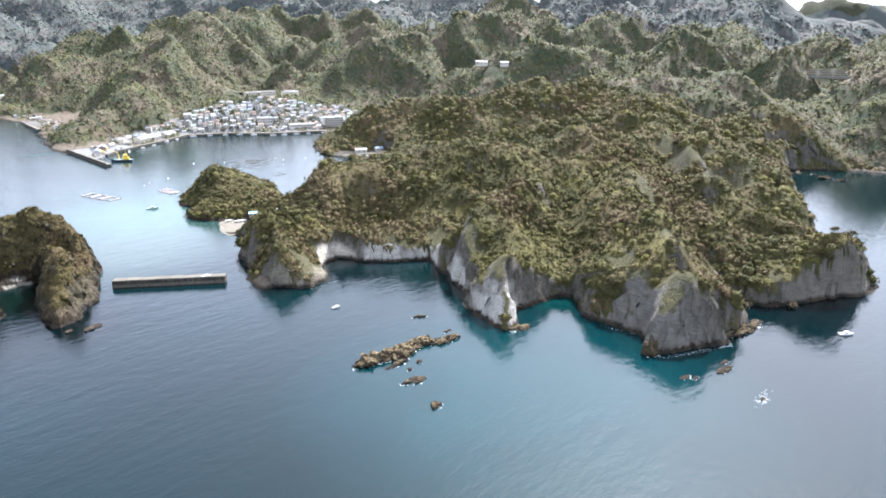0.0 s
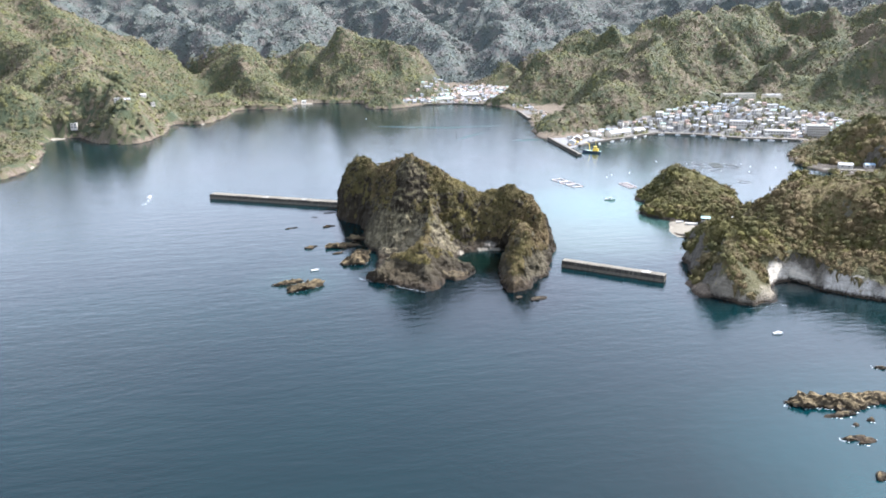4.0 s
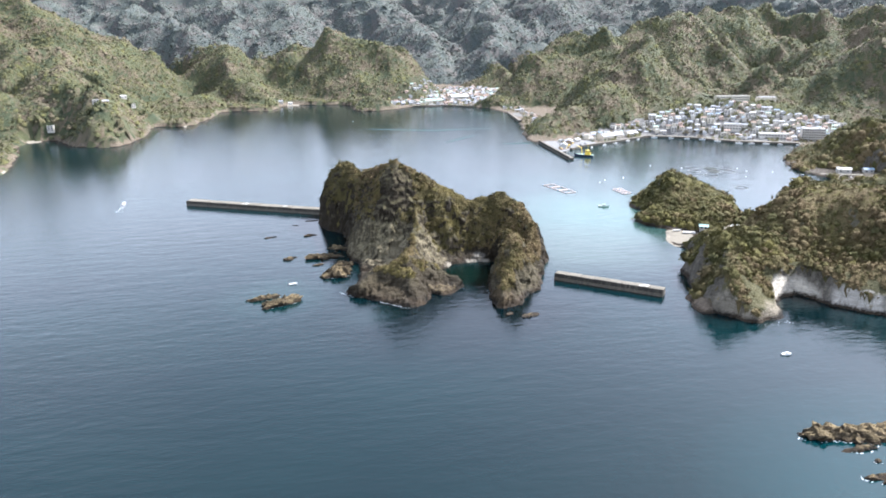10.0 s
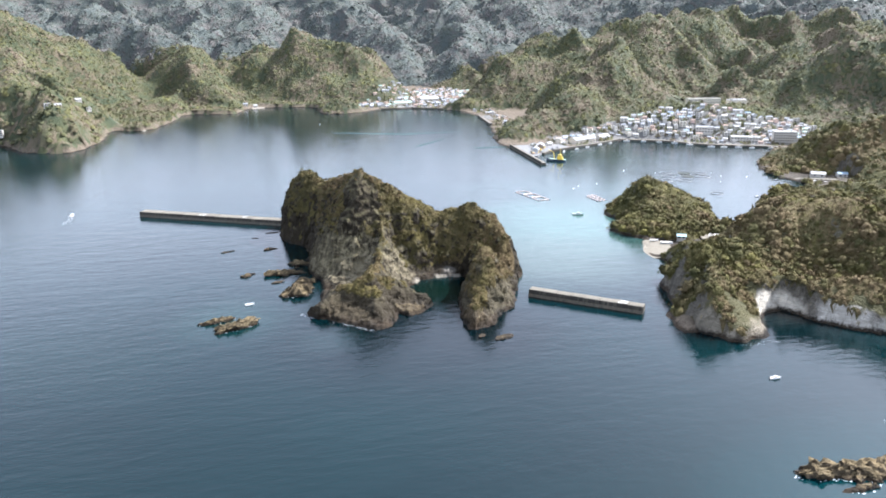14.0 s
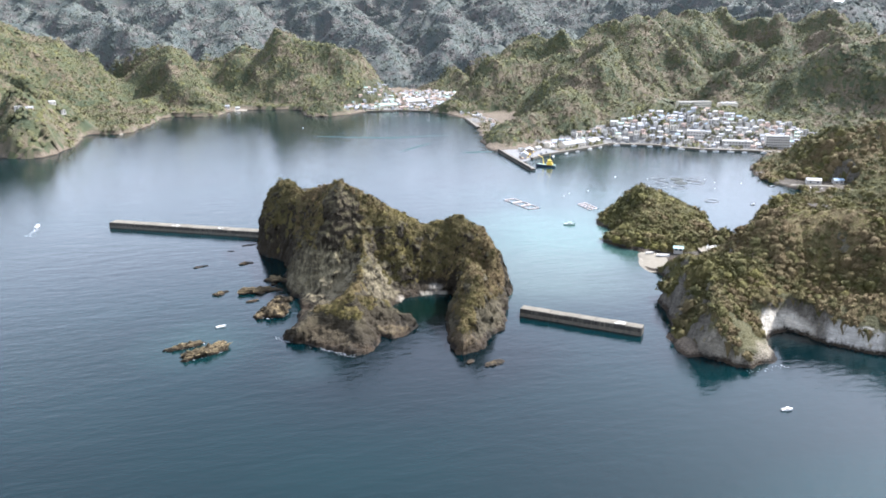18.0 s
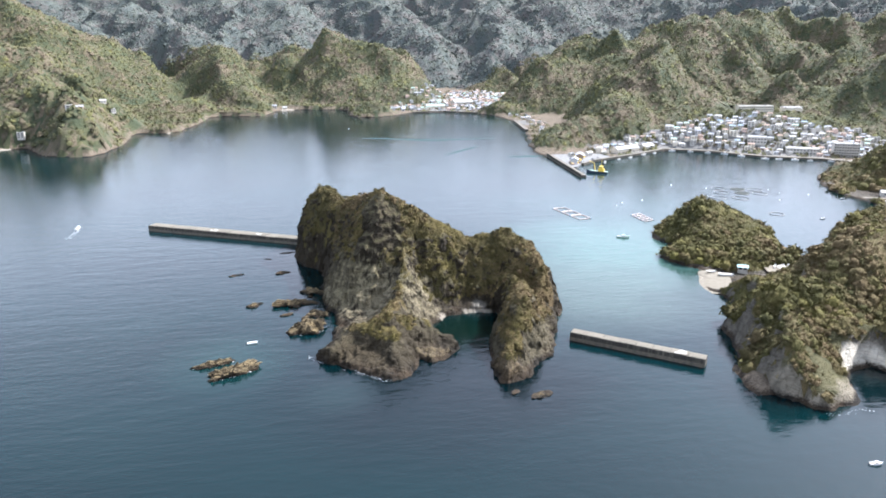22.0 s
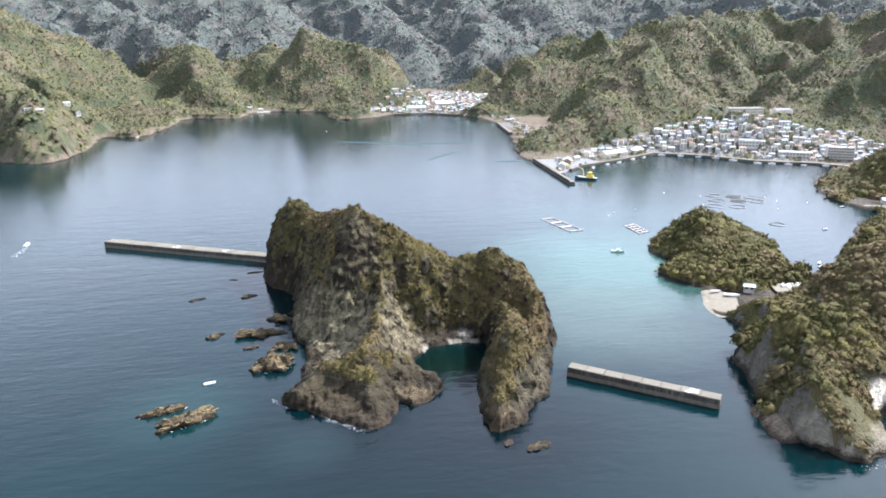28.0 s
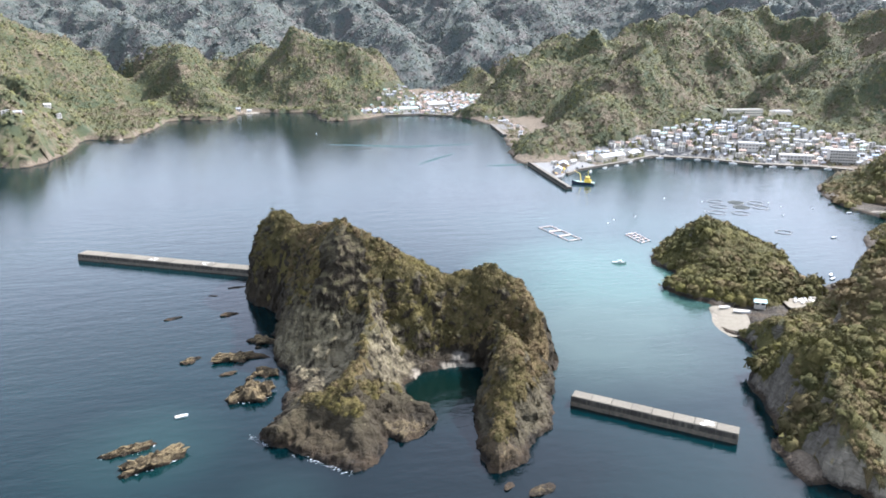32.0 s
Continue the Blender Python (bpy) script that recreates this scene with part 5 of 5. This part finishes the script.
def ring_pen(x, y, radius, netted):
    thing = tagged(new("round_fish_pen"), "round fish pen with a dark net" if netted else "round fish pen, a pale floating ring", "fish pen", "fish pens in the bay")
    for name, r, z in (("float_ring", radius, 0.15), ("inner_ring", radius - 0.9, 0.15)):
        bm = fresh()
        n = 40
        for k in range(n):
            t, u = 6.2832 * k / n, 6.2832 * (k + 1) / n
            rod(bm, (r * math.cos(t), r * math.sin(t), z), (r * math.cos(u), r * math.sin(u), z), 0.13, 5)
        part(name, bm, PAINTS["rubber"], thing)
    if netted:
        bm = fresh()
        for k in range(-7, 8):
            w = math.sqrt(max(0, 1 - (k / 7.6) ** 2)) * (radius - 1)
            rod(bm, (-w, k / 7.6 * radius, 0.12), (w, k / 7.6 * radius, 0.12), 0.2, 4)
            rod(bm, (k / 7.6 * radius, -w, 0.12), (k / 7.6 * radius, w, 0.12), 0.2, 4)
        part("net", bm, PAINTS["net"], thing)
    thing.location = (x, y, 0)


for k, (x, y) in enumerate([(487, 728), (480, 711), (503, 722), (461, 718), (496, 705), (464, 691), (445, 698), (470, 737), (457, 628)]):
    ring_pen(x, y, 7.5 if k < 8 else 6.5, k in (0, 1))


def buoy(x, y):
    thing = tagged(new("buoy"), "white round mooring buoy on the water", "buoy", "mooring buoys")
    bm = fresh()
    bmesh.ops.create_uvsphere(bm, u_segments=12, v_segments=8, radius=0.75)
    part("float", bm, PAINTS["hull"], thing, smooth=True)
    part("collar", rod(fresh(), (0, 0, -0.08), (0, 0, 0.12), 0.8, 12), PAINTS["grey"], thing)
    part("eye", rod(fresh(), (0, 0, 0.7), (0, 0, 1.05), 0.12, 6), PAINTS["steel"], thing)
    thing.location = (x, y, 0.1)


for x, y in ((332, 687), (342, 696), (366, 702), (457, 738), (437, 704), (516, 702), (496, 675), (516, 719), (142, 1296), (430, 760), (540, 690)):
    buoy(x, y)


# ---- quay, sea walls and the ship ----
def wall_run(name, points, width, top, label, category="sea wall", parapet=0.0, deck=None):
    """A concrete wall with a wet foot along a line, in separate lengths."""
    thing = tagged(new(name), label, category, kind="structure")
    for (ax, ay), (bx, by) in zip(points, points[1:]):
        run = math.hypot(bx - ax, by - ay)
        n = max(1, round(run / 22))
        turn = math.atan2(by - ay, bx - ax)
        for k in range(n):
            t = (k + 0.5) / n
            at = (ax + t * (bx - ax), ay + t * (by - ay))
            seg = part("wall_length", block(fresh(), (run / n - 0.05, width, top + 3), (*at, -3), turn, 0.05), SIDE_CONCRETE.mat, thing)
            part("tide_band", block(fresh(), (run / n, width + 0.12, 3.9), (*at, -3), turn), WET_CONCRETE, seg)
            if parapet:
                part("parapet", block(fresh(), (run / n - 0.05, 0.7, parapet), (at[0] + math.sin(turn) * (width / 2 - 0.4), at[1] - math.cos(turn) * (width / 2 - 0.4), top - 0.01), turn, 0.04), SIDE_CONCRETE.mat, seg)
    return thing


wall_run("quay", [(371, 962), (365, 905), (357, 820)], 6.5, 2.6, "concrete quay arm with a high outer wall", parapet=1.6)
wall_run("sea_wall", [(387, 893), (408, 912), (440, 927), (480, 944), (545, 979)], 5.0, 2.2, "pale concrete harbour wall")
wall_run("promenade", [(545, 979), (600, 949), (640, 898), (704, 864), (726, 836)], 9.0, 2.2, "pale harbour promenade below the houses")
wall_run("beach_wall", [(290, 1517), (357, 1521), (400, 1492), (441, 1460)], 5.0, 2.6, "grey concrete wall behind the town beach")
wall_run("jetty", [(447, 1335), (425, 1205)], 6.0, 3.0, "short concrete jetty by the small houses")
bm = fresh()
pts = [bm.verts.new((x, y, 2.35)) for x, y in ((360, 868), (372, 872), (388, 896), (410, 914), (442, 930), (440, 955), (372, 962), (366, 905))]
bm.faces.new(pts)
extruded = bmesh.ops.extrude_face_region(bm, geom=list(bm.faces))["geom"]
bmesh.ops.translate(bm, vec=(0, 0, -5), verts=[g for g in extruded if isinstance(g, bmesh.types.BMVert)])
bmesh.ops.recalc_face_normals(bm, faces=bm.faces)
tagged(part("wharf", bm, PAINTS["asphalt"], None), "wide concrete wharf behind the quay arm", "wharf", kind="structure")


def work_ship(x, y, turn):
    thing = tagged(new("work_ship"), "work ship with a dark hull and yellow upper works", "ship")
    bm, deck = hull_mesh(24, 8.5, 3.0, -1.5)
    part("hull", bm, PAINTS["navy"], thing)
    bm = fresh()
    for (a, b), (c, d) in zip(deck, deck[1:]):
        bm.faces.new([bm.verts.new(Vector((p.x, p.y * 0.95, p.z - 0.3))) for p in (a, c, d, b)])
    part("deck", bm, PAINTS["green"], thing)
    house = part("deckhouse", block(fresh(), (7, 6, 3.2), (-5, 0, 2.2), 0, 0.15), PAINTS["yellow"], thing)
    part("bridge", block(fresh(), (4.5, 5, 2.6), (-4.5, 0, 5.4), 0, 0.15), PAINTS["yellow"], house)
    part("window_band", block(fresh(), (4.6, 5.1, 0.8), (-4.5, 0, 6.6)), GLASS, house)
    part("mast", rod(fresh(), (-5, 0, 8), (-5, 0, 15), 0.18, 6), PAINTS["yellow"], thing)
    for s in (-1, 1):
        part("crane_leg", rod(fresh(), (2, s * 2.2, 2.3), (3.5, 0, 11), 0.28, 6), PAINTS["yellow"], thing)
    part("crane_boom", rod(fresh(), (3.5, 0, 11), (10, 0, 14), 0.3, 6, 0.15), PAINTS["yellow"], thing)
    part("funnel", rod(fresh(), (-8, 1.2, 5), (-8, 1.2, 8), 0.6, 10), PAINTS["dark"], thing)
    thing.matrix_world = pose(x, y, 0, 0, 0, turn)


work_ship(383, 842, 150)


def car(paint, label):
    thing = tagged(new("car"), label, "car", "parked cars")
    part("body", block(fresh(), (4.2, 1.7, 0.75), (0, 0, 0.35), 0, 0.15), PAINTS[paint], thing)
    part("cabin", block(fresh(), (2.3, 1.5, 0.6), (-0.2, 0, 1.08), 0, 0.18), GLASS, thing)
    for x in (-1.3, 1.3):
        for y in (-0.78, 0.78):
            part("wheel", rod(fresh(), (x, y - 0.1, 0.32), (x, y + 0.1, 0.32), 0.32, 10), PAINTS["dark"], thing)
    return thing


CARS = [car("white", "small white car parked by the harbour"), car("steel", "silver-grey car parked by the harbour"), car("navy", "dark blue car parked by the harbour")]
rng = random.Random(9)
first = set()
spots = []
for (ax, ay), (bx, by), n in (((552, 983), (600, 957), 7), ((603, 954), (640, 907), 6), ((646, 901), (702, 874), 6)):
    for k in range(n):
        t = (k + rng.uniform(0.2, 0.8)) / n
        spots.append((ax + t * (bx - ax), ay + t * (by - ay), math.degrees(math.atan2(by - ay, bx - ax)) + rng.choice((0, 90))))
spots += [(384 + rng.uniform(0, 40), 895 + rng.uniform(15, 45), rng.uniform(0, 180)) for _ in range(9)]
for x, y, a in spots:
    k = rng.randrange(3)
    z = 2.36 if x < 445 else max(2.2, ground_at(x, y))
    if k not in first:
        first.add(k)
        CARS[k].matrix_world = pose(x, y, z, 0, 0, a)
    else:
        copy_thing(CARS[k], pose(x, y, z, 0, 0, a))


# ---- the village ----
KINDS = [gable_house(10, 8, 5.6, "white", "slate", "white two-storey house with a grey tiled roof"), gable_house(9, 7, 5.4, "cream", "brown", "cream house with a brown tiled roof"),
         gable_house(12, 8, 5.8, "white", "pale", "white house with a pale metal roof"), gable_house(8, 7, 5.2, "grey", "slate", "grey house with a dark tiled roof"),
         gable_house(9, 7, 3.4, "timber", "slate", "low timber house with a grey roof", 1), gable_house(11, 8, 5.6, "white", "blue", "white house with a blue metal roof"),
         gable_house(10, 7, 5.4, "rose", "brown", "pinkish house with a brown roof"), gable_house(9, 7, 5.4, "cream", "green", "cream house with a green metal roof"),
         flat_house(10, 8, 8.4, "white", "pale", "white three-storey flat-roofed house"), flat_house(12, 9, 8.8, "cream", "grey", "cream flat-roofed block of three storeys"),
         flat_house(9, 8, 6.0, "white", "grey", "white flat-roofed house of two storeys", 2), flat_house(13, 9, 11, "white", "pale", "white four-storey block with a water tank", 4)]
used_kinds, houses = set(), []


def settle(outline, gap, count, seed, facing, picks, far=None):
    rng = random.Random(seed)
    xs, ys = [p[0] for p in outline], [p[1] for p in outline]
    tries = np.array([(rng.uniform(min(xs), max(xs)), rng.uniform(min(ys), max(ys))) for _ in range(count * 14)])
    tries = tries[inside(tries[:, 0], tries[:, 1], outline) > 3]
    z = coast_height(tries[:, 0], tries[:, 1])
    dry = inside(tries[:, 0], tries[:, 1], COAST)
    done = 0
    for (x, y), h, d in zip(tries, z, dry):
        if done >= count or d < 12 or any((x - a) ** 2 + (y - b) ** 2 < (gap * r) ** 2 for a, b, r in houses):
            continue
        k = rng.choice(picks)
        turn = facing + rng.choice((0, 0, 90)) + rng.gauss(0, 9)
        low = float(coast_height(np.array([x - 4, x + 4, x, x]), np.array([y, y, y - 4, y + 4])).min())
        m = pose(x, y, min(h, low + 1.6), 0, 0, turn) @ Matrix.Scale(rng.uniform(0.72, 0.92), 4)
        if far is not None:
            far.append((k, m))
        elif k in used_kinds:
            copy_thing(KINDS[k], m)
        else:
            used_kinds.add(k)
            KINDS[k].matrix_world = m
        houses.append((x, y, 1.0))
        done += 1


def landmark(thing, x, y, turn, z=None, clear=2.0):
    thing.matrix_world = pose(x, y, ground_at(x, y) if z is None else z, 0, 0, turn)
    houses.append((x, y, clear))


landmark(flat_house(56, 10, 11, "cream", "pale", "long cream three-storey school with rows of windows", 3, "school", "", 3.2), 745, 1068, -8, 37, 2.6)
gym = tagged(new("gymnasium"), "cream school gymnasium with a pale low-pitched roof", "gymnasium")
part("wall", block(fresh(), (26, 18, 11), (0, 0, -3), 0, 0.1), PAINTS["cream"], gym)
for k in range(8):
    t = (k + 0.5) / 8 * 2 - 1
    part("roof_panel", block(fresh(), (27, 2.5, 0.3), (0, t * 9.4, 8.0 + 2.2 * (1 - t * t))), PAINTS["pale"], gym)
landmark(gym, 797, 1052, -8, 37, 2.2)
landmark(flat_house(30, 13, 17, "white", "pale", "white five-storey hotel with balconies on the harbour", 5, "hotel", "", 3.0, True), 742, 872, -28, None, 2.4)
landmark(flat_house(40, 14, 7.5, "white", "pale", "long white fish-processing building", 2, "factory", "", 4.0), 704, 904, -30, None, 2.6)
landmark(flat_house(24, 16, 8.0, "white", "slate", "broad white hall with a grey roof", 2, "hall", "", 4.0), 668, 950, -34, None, 2.0)
landmark(gable_house(42, 13, 5.5, "cream", "slate", "long grey-roofed fish market hall on the quay", 1), 480, 966, 22, None, 2.8)
landmark(gable_house(22, 10, 4.5, "white", "pale", "open-sided harbour shed with a pale roof", 1), 522, 985, 26, None, 1.8)
landmark(gable_house(44, 20, 6, "white", "pale", "wide white-roofed warehouse in the valley", 1), 430, 1660, 10, None, 3.4)
landmark(gable_house(40, 12, 6, "cream", "green", "long green-roofed hall above the beach", 1), 350, 1575, 8, None, 3.0)
PICKS = (0, 0, 0, 1, 1, 1, 2, 2, 3, 3, 4, 4, 5, 6, 7, 8, 9, 10)
settle(HARBOUR_TOWN, 8.6, 225, 21, -25, PICKS)
BACK = []
settle(HARBOUR_TOWN, 8.4, 70, 24, -25, PICKS, BACK)
settle(PIER_TOWN, 11, 24, 23, 70, (0, 1, 2, 3, 8, 10))
VALLEY = []
settle(VALLEY_TOWN, 10.5, 290, 22, 10, (0, 1, 1, 3, 3, 4, 4, 6, 7, 3), VALLEY)
for x, y, a in ((-244, 1146, 20), (-232, 1150, 20), (-236, 1300, 30), (-222, 1296, 30), (-318, 1178, 0), (20, 1622, 0), (40, 1626, 10), (395, 945, 10), (388, 915, 60), (400, 935, 70), (418, 944, 25)):
    k = (len(houses) * 5) % 4
    copy_thing(KINDS[(0, 2, 10, 8)[k]], pose(x, y, ground_at(x, y), 0, 0, a))
    houses.append((x, y, 1.0))


def joined(name, rows, label):
    """Far houses, too small to pick apart, as one mesh."""
    me, bm, mats = bpy.data.meshes.new(name), fresh(), []
    for k, m in rows:
        for piece in KINDS[k].children_recursive:
            if piece.data.materials[0] not in mats:
                mats.append(piece.data.materials[0])
            before = len(bm.faces)
            lump = piece.data.copy()
            lump.transform(m)
            bm.from_mesh(lump)
            bm.faces.ensure_lookup_table()
            for f in bm.faces[before:]:
                f.material_index = mats.index(piece.data.materials[0])
            bpy.data.meshes.remove(lump)
    bm.to_mesh(me)
    bm.free()
    for m in mats:
        me.materials.append(m)
    return tagged(new(name, me), label, "houses", kind="stuff")


joined("town_houses", BACK, "close-packed small houses of the fishing village")
joined("valley_houses", VALLEY, "crowd of small pale houses up the valley")
for k in set(range(len(KINDS))) - used_kinds:
    for ob in (*KINDS[k].children_recursive, KINDS[k]):
        bpy.data.objects.remove(ob)


# ---- buildings and terraces on the slopes, moored boats, clutter on the wharf ----
lodge = flat_house(16, 11, 9, "white", "pale", "white building alone on the wooded hilltop", 3)
landmark(lodge, 1216, 1080, 40, 157.5)
mast = tagged(new("radio_mast"), "pale steel radio mast beside the hilltop building", "mast")
part("pole", rod(fresh(), (0, 0, -2), (0, 0, 34), 0.7, 8, 0.4), PAINTS["white"], mast)
for k, z in enumerate((14, 22, 30)):
    part("antenna", rod(fresh(), (0.4, 0, z), (1.7, 0, z + 1.6), 0.4, 8, 1.0), PAINTS["white"], mast)
mast.location = (1208, 1092, 157)
for k, (x, y, a) in enumerate(((1000, 778, 40), (990, 762, 42), (996, 722, 38))):
    landmark(gable_house(14, 7, 4, "white", "pale", "white-roofed farm shed at the edge of the woods", 1), x, y, a - 90, 95)


def terrace(k):
    """One level of a hillside field: its soil and the pale wall that holds it."""
    thing = tagged(new("field_terrace"), "pale dry field terrace held by a low wall", "field", "field terraces")
    part("soil", block(fresh(), (70 - 8 * k, 9, 4), (0, 0, -3.6), 0, 0.3), PAINTS["field"], thing)
    part("retaining_wall", block(fresh(), (70 - 8 * k, 0.5, 4.3), (0, 4.8, -3.6), 0, 0.05), CONCRETE, thing)
    for j in range(3):
        part("hedge_row", block(fresh(), (18 - 2 * k, 1.0, 1.1), ((j - 1) * 21, -2.0, 0.35), 0, 0.35), LEAVES, thing)
    thing.matrix_world = pose(1190 + 11 * k, 272 + 3 * k, 85 + 2.6 * k, 0, 0, 102)


for k in range(4):
    terrace(k)
rng = random.Random(14)
for x, y, a in ((553, 967, -30), (571, 958, 150), (590, 944, -32), (607, 932, -50), (620, 912, 130), (636, 886, -50), (650, 880, -28), (667, 872, 152), (684, 862, -30), (707, 850, -40), (420, 903, 62), (448, 920, 25), (470, 930, 20), (500, 946, 26), (520, 956, 30), (596, 640, 10), (588, 648, 30), (592, 630, 80)):
    boat(x + rng.uniform(-2, 2), y + rng.uniform(-2, 2), 0, rng.uniform(6.5, 10), a, "white fishing boat moored along the harbour wall", group="moored fishing boats")


def crate_stack(x, y, turn, paint, seed):
    rng = random.Random(seed)
    thing = tagged(new("crate_stack"), "stack of fish crates and gear on the wharf", "crates", "gear on the wharf")
    for j in range(4):
        part("crate", block(fresh(), (rng.uniform(1.4, 2.6), rng.uniform(1.2, 2.0), rng.uniform(0.8, 2.2)), ((j % 2) * 2.8 - 1.4, (j // 2) * 2.4 - 1.2, 0), rng.uniform(-0.2, 0.2), 0.06), PAINTS[rng.choice(paint)], thing)
    thing.matrix_world = pose(x, y, 2.36, 0, 0, turn)


for k in range(26):
    t = rng.random()
    crate_stack(374 + 30 * t + rng.uniform(-6, 8), 884 + 60 * t + rng.uniform(-3, 6), rng.uniform(0, 180), ("timber", "brown", "slate", "net", "blue", "grey", "yellow"), 200 + k)
landmark(gable_house(12, 8, 4.5, "grey", "slate", "grey shed on the wharf", 1), 380, 900, 62, 2.36)
landmark(gable_house(16, 9, 5, "timber", "slate", "dark timber store on the wharf", 1), 398, 926, 66, 2.36)


# ---- the beaches and the boat landing ----
def sandy(name, outline, label):
    for _ in range(2):
        outline = [tuple(Vector(p).lerp(Vector(q), f)) for p, q in zip(outline, outline[1:] + outline[:1]) for f in (0.25, 0.75)]
    bm = fresh()
    rim = [bm.verts.new((x, y, z)) for x, y, z in outline]
    cx, cy, cz = (sum(p[k] for p in outline) / len(outline) for k in range(3))
    mid = bm.verts.new((cx, cy, cz + 0.25))
    for a, b in zip(rim, rim[1:] + rim[:1]):
        bm.faces.new((a, b, mid))
    bmesh.ops.recalc_face_normals(bm, faces=bm.faces)
    return tagged(part(name, bm, PAINTS["sand"], None, smooth=True), label, "beach", kind="structure")


sandy("sand_beach", [(298, 499, 0.9), (296, 493, -0.15), (288, 483, -0.15), (284, 470, -0.15), (285, 460, -0.1), (292, 458, 1.6), (299, 463, 2.2), (305, 471, 2.6), (311, 482, 2.8), (309, 491, 2.6), (303, 498, 2.0)],
      "smooth pale sand beach under the wooded dome")
sandy("landing", [(364, 518, -0.1), (382, 512, -0.1), (403, 505, 0.2), (402, 494, 2.6), (386, 486, 3.0), (368, 474, 3.2), (352, 464, 3.3), (338, 478, 3.2), (344, 494, 3.0), (354, 509, 2.2)],
      "pale gravel spit used as a boat landing")
rng = random.Random(31)
laid = []
while len(laid) < 24:
    t, s = rng.random(), rng.uniform(-1, 1)
    x, y = 353 + t * 30 + s * 4, 483 + t * 22 - s * 9
    if all((x - a) ** 2 + (y - b) ** 2 > 11 for a, b in laid):
        laid.append((x, y))
        boat(x, y, 3.3 - 2.2 * t, rng.uniform(4, 6), rng.uniform(20, 70), "white open boat hauled out on the landing", cabin=rng.random() < 0.3, engine=False, group="boats on the landing")
boat(309, 483, 2.9, 9, -32, "long white boat drawn up on the sand", cabin=False, engine=False)
boat(304, 492, 2.7, 6, -18, "white boat drawn up on the sand", cabin=False, engine=False)
landmark(gable_house(6, 4, 2.6, "white", "teal", "small white beach hut with a teal roof", 1), 325, 489, -30, 3.2)
landmark(gable_house(14, 7, 3.5, "white", "pale", "low white marina building on the shore", 1), 608, 663, -30, 2.0)
landmark(gable_house(10, 6, 3.5, "white", "blue", "white boat shed by the marina", 1), 632, 655, -20, None)
wall_run("marina_quay", [(578, 664), (618, 646)], 7.0, 1.6, "low concrete quay of the small marina")


# ---- wind-shaped trees that stand out singly ----
def tree(seed, tall, spread):
    """A leaning trunk with limbs and an open, uneven crown of leaf sprays."""
    rng = random.Random(seed)
    thing = tagged(new("tree"), "wind-shaped evergreen tree on the clifftop", "tree", "clifftop trees")
    bm = fresh()
    lean = Vector((rng.uniform(-0.2, 0.2), rng.uniform(-0.2, 0.2), 1)) * tall * 0.55
    rod(bm, (0, 0, -0.6), lean, tall * 0.035, 6, tall * 0.022)
    part("trunk", bm, BARK, thing)
    tips = []
    for k in range(6):
        t = k * 1.047 + rng.uniform(-0.3, 0.3)
        tip = lean + Vector((math.cos(t) * spread * rng.uniform(0.5, 0.8), math.sin(t) * spread * rng.uniform(0.5, 0.8), tall * rng.uniform(0.12, 0.34)))
        tips.append(tip)
        part("limb", rod(fresh(), lean * rng.uniform(0.7, 1.0), tip, tall * 0.018, 5, tall * 0.006), BARK, thing)
    gen = np.random.default_rng(seed)
    vs, tone = [], []
    for tip in tips + [lean + Vector((0, 0, tall * 0.35))]:
        n = 90
        mid = np.array(tip) + gen.normal(size=(n, 3)) * (spread * 0.27, spread * 0.27, tall * 0.07)
        vs.append((mid[:, None] + gen.normal(size=(n, 3, 3)) * spread * 0.085).reshape(-1, 3))
        tone.append(np.repeat(gen.random(n) * 0.5 + 0.2, 3))
    vs = np.concatenate(vs)
    poured("crown", vs, np.arange(len(vs)).reshape(-1, 3), LEAVES, thing, np.concatenate(tone), smooth=False)
    return thing


TREES = [tree(60 + k, 5.5 + 0.8 * k, 2.4 + 0.3 * k) for k in range(4)]
rng = random.Random(77)
stand = [(446 + rng.uniform(-12, 16), 74 + rng.uniform(-6, 20)) for _ in range(22)] + [(452 + rng.uniform(0, 30), 130 + rng.uniform(-8, 10)) for _ in range(10)]
stand += [(x, y) for x, y in ((252, 362), (262, 380), (270, 372), (282, 386), (300, 393), (312, 400), (290, 400), (276, 390))]
placed = 0
for x, y in stand:
    h = ground_at(x, y)
    if h < 14:
        continue
    m = pose(x, y, h - 0.2, 0, 0, rng.uniform(0, 360)) @ Matrix.Scale(rng.uniform(0.8, 1.15), 4)
    if placed < 4:
        TREES[placed].matrix_world = m
    else:
        k = copy_thing(TREES[placed % 4], m)
    placed += 1
for x, y in ((62, 588), (57, 592), (72, 562), (86, 512), (92, 502), (89, 506), (155, 489), (161, 486), (167, 480), (150, 436), (146, 428), (70, 570), (80, 545), (52, 604)):
    h = float(island_height(np.array([float(x)]), np.array([float(y)]))[0])
    copy_thing(TREES[placed % 4], pose(x, y, h - 0.4, 0, 0, rng.uniform(0, 360)) @ Matrix.Scale(0.5, 4))
    placed += 1
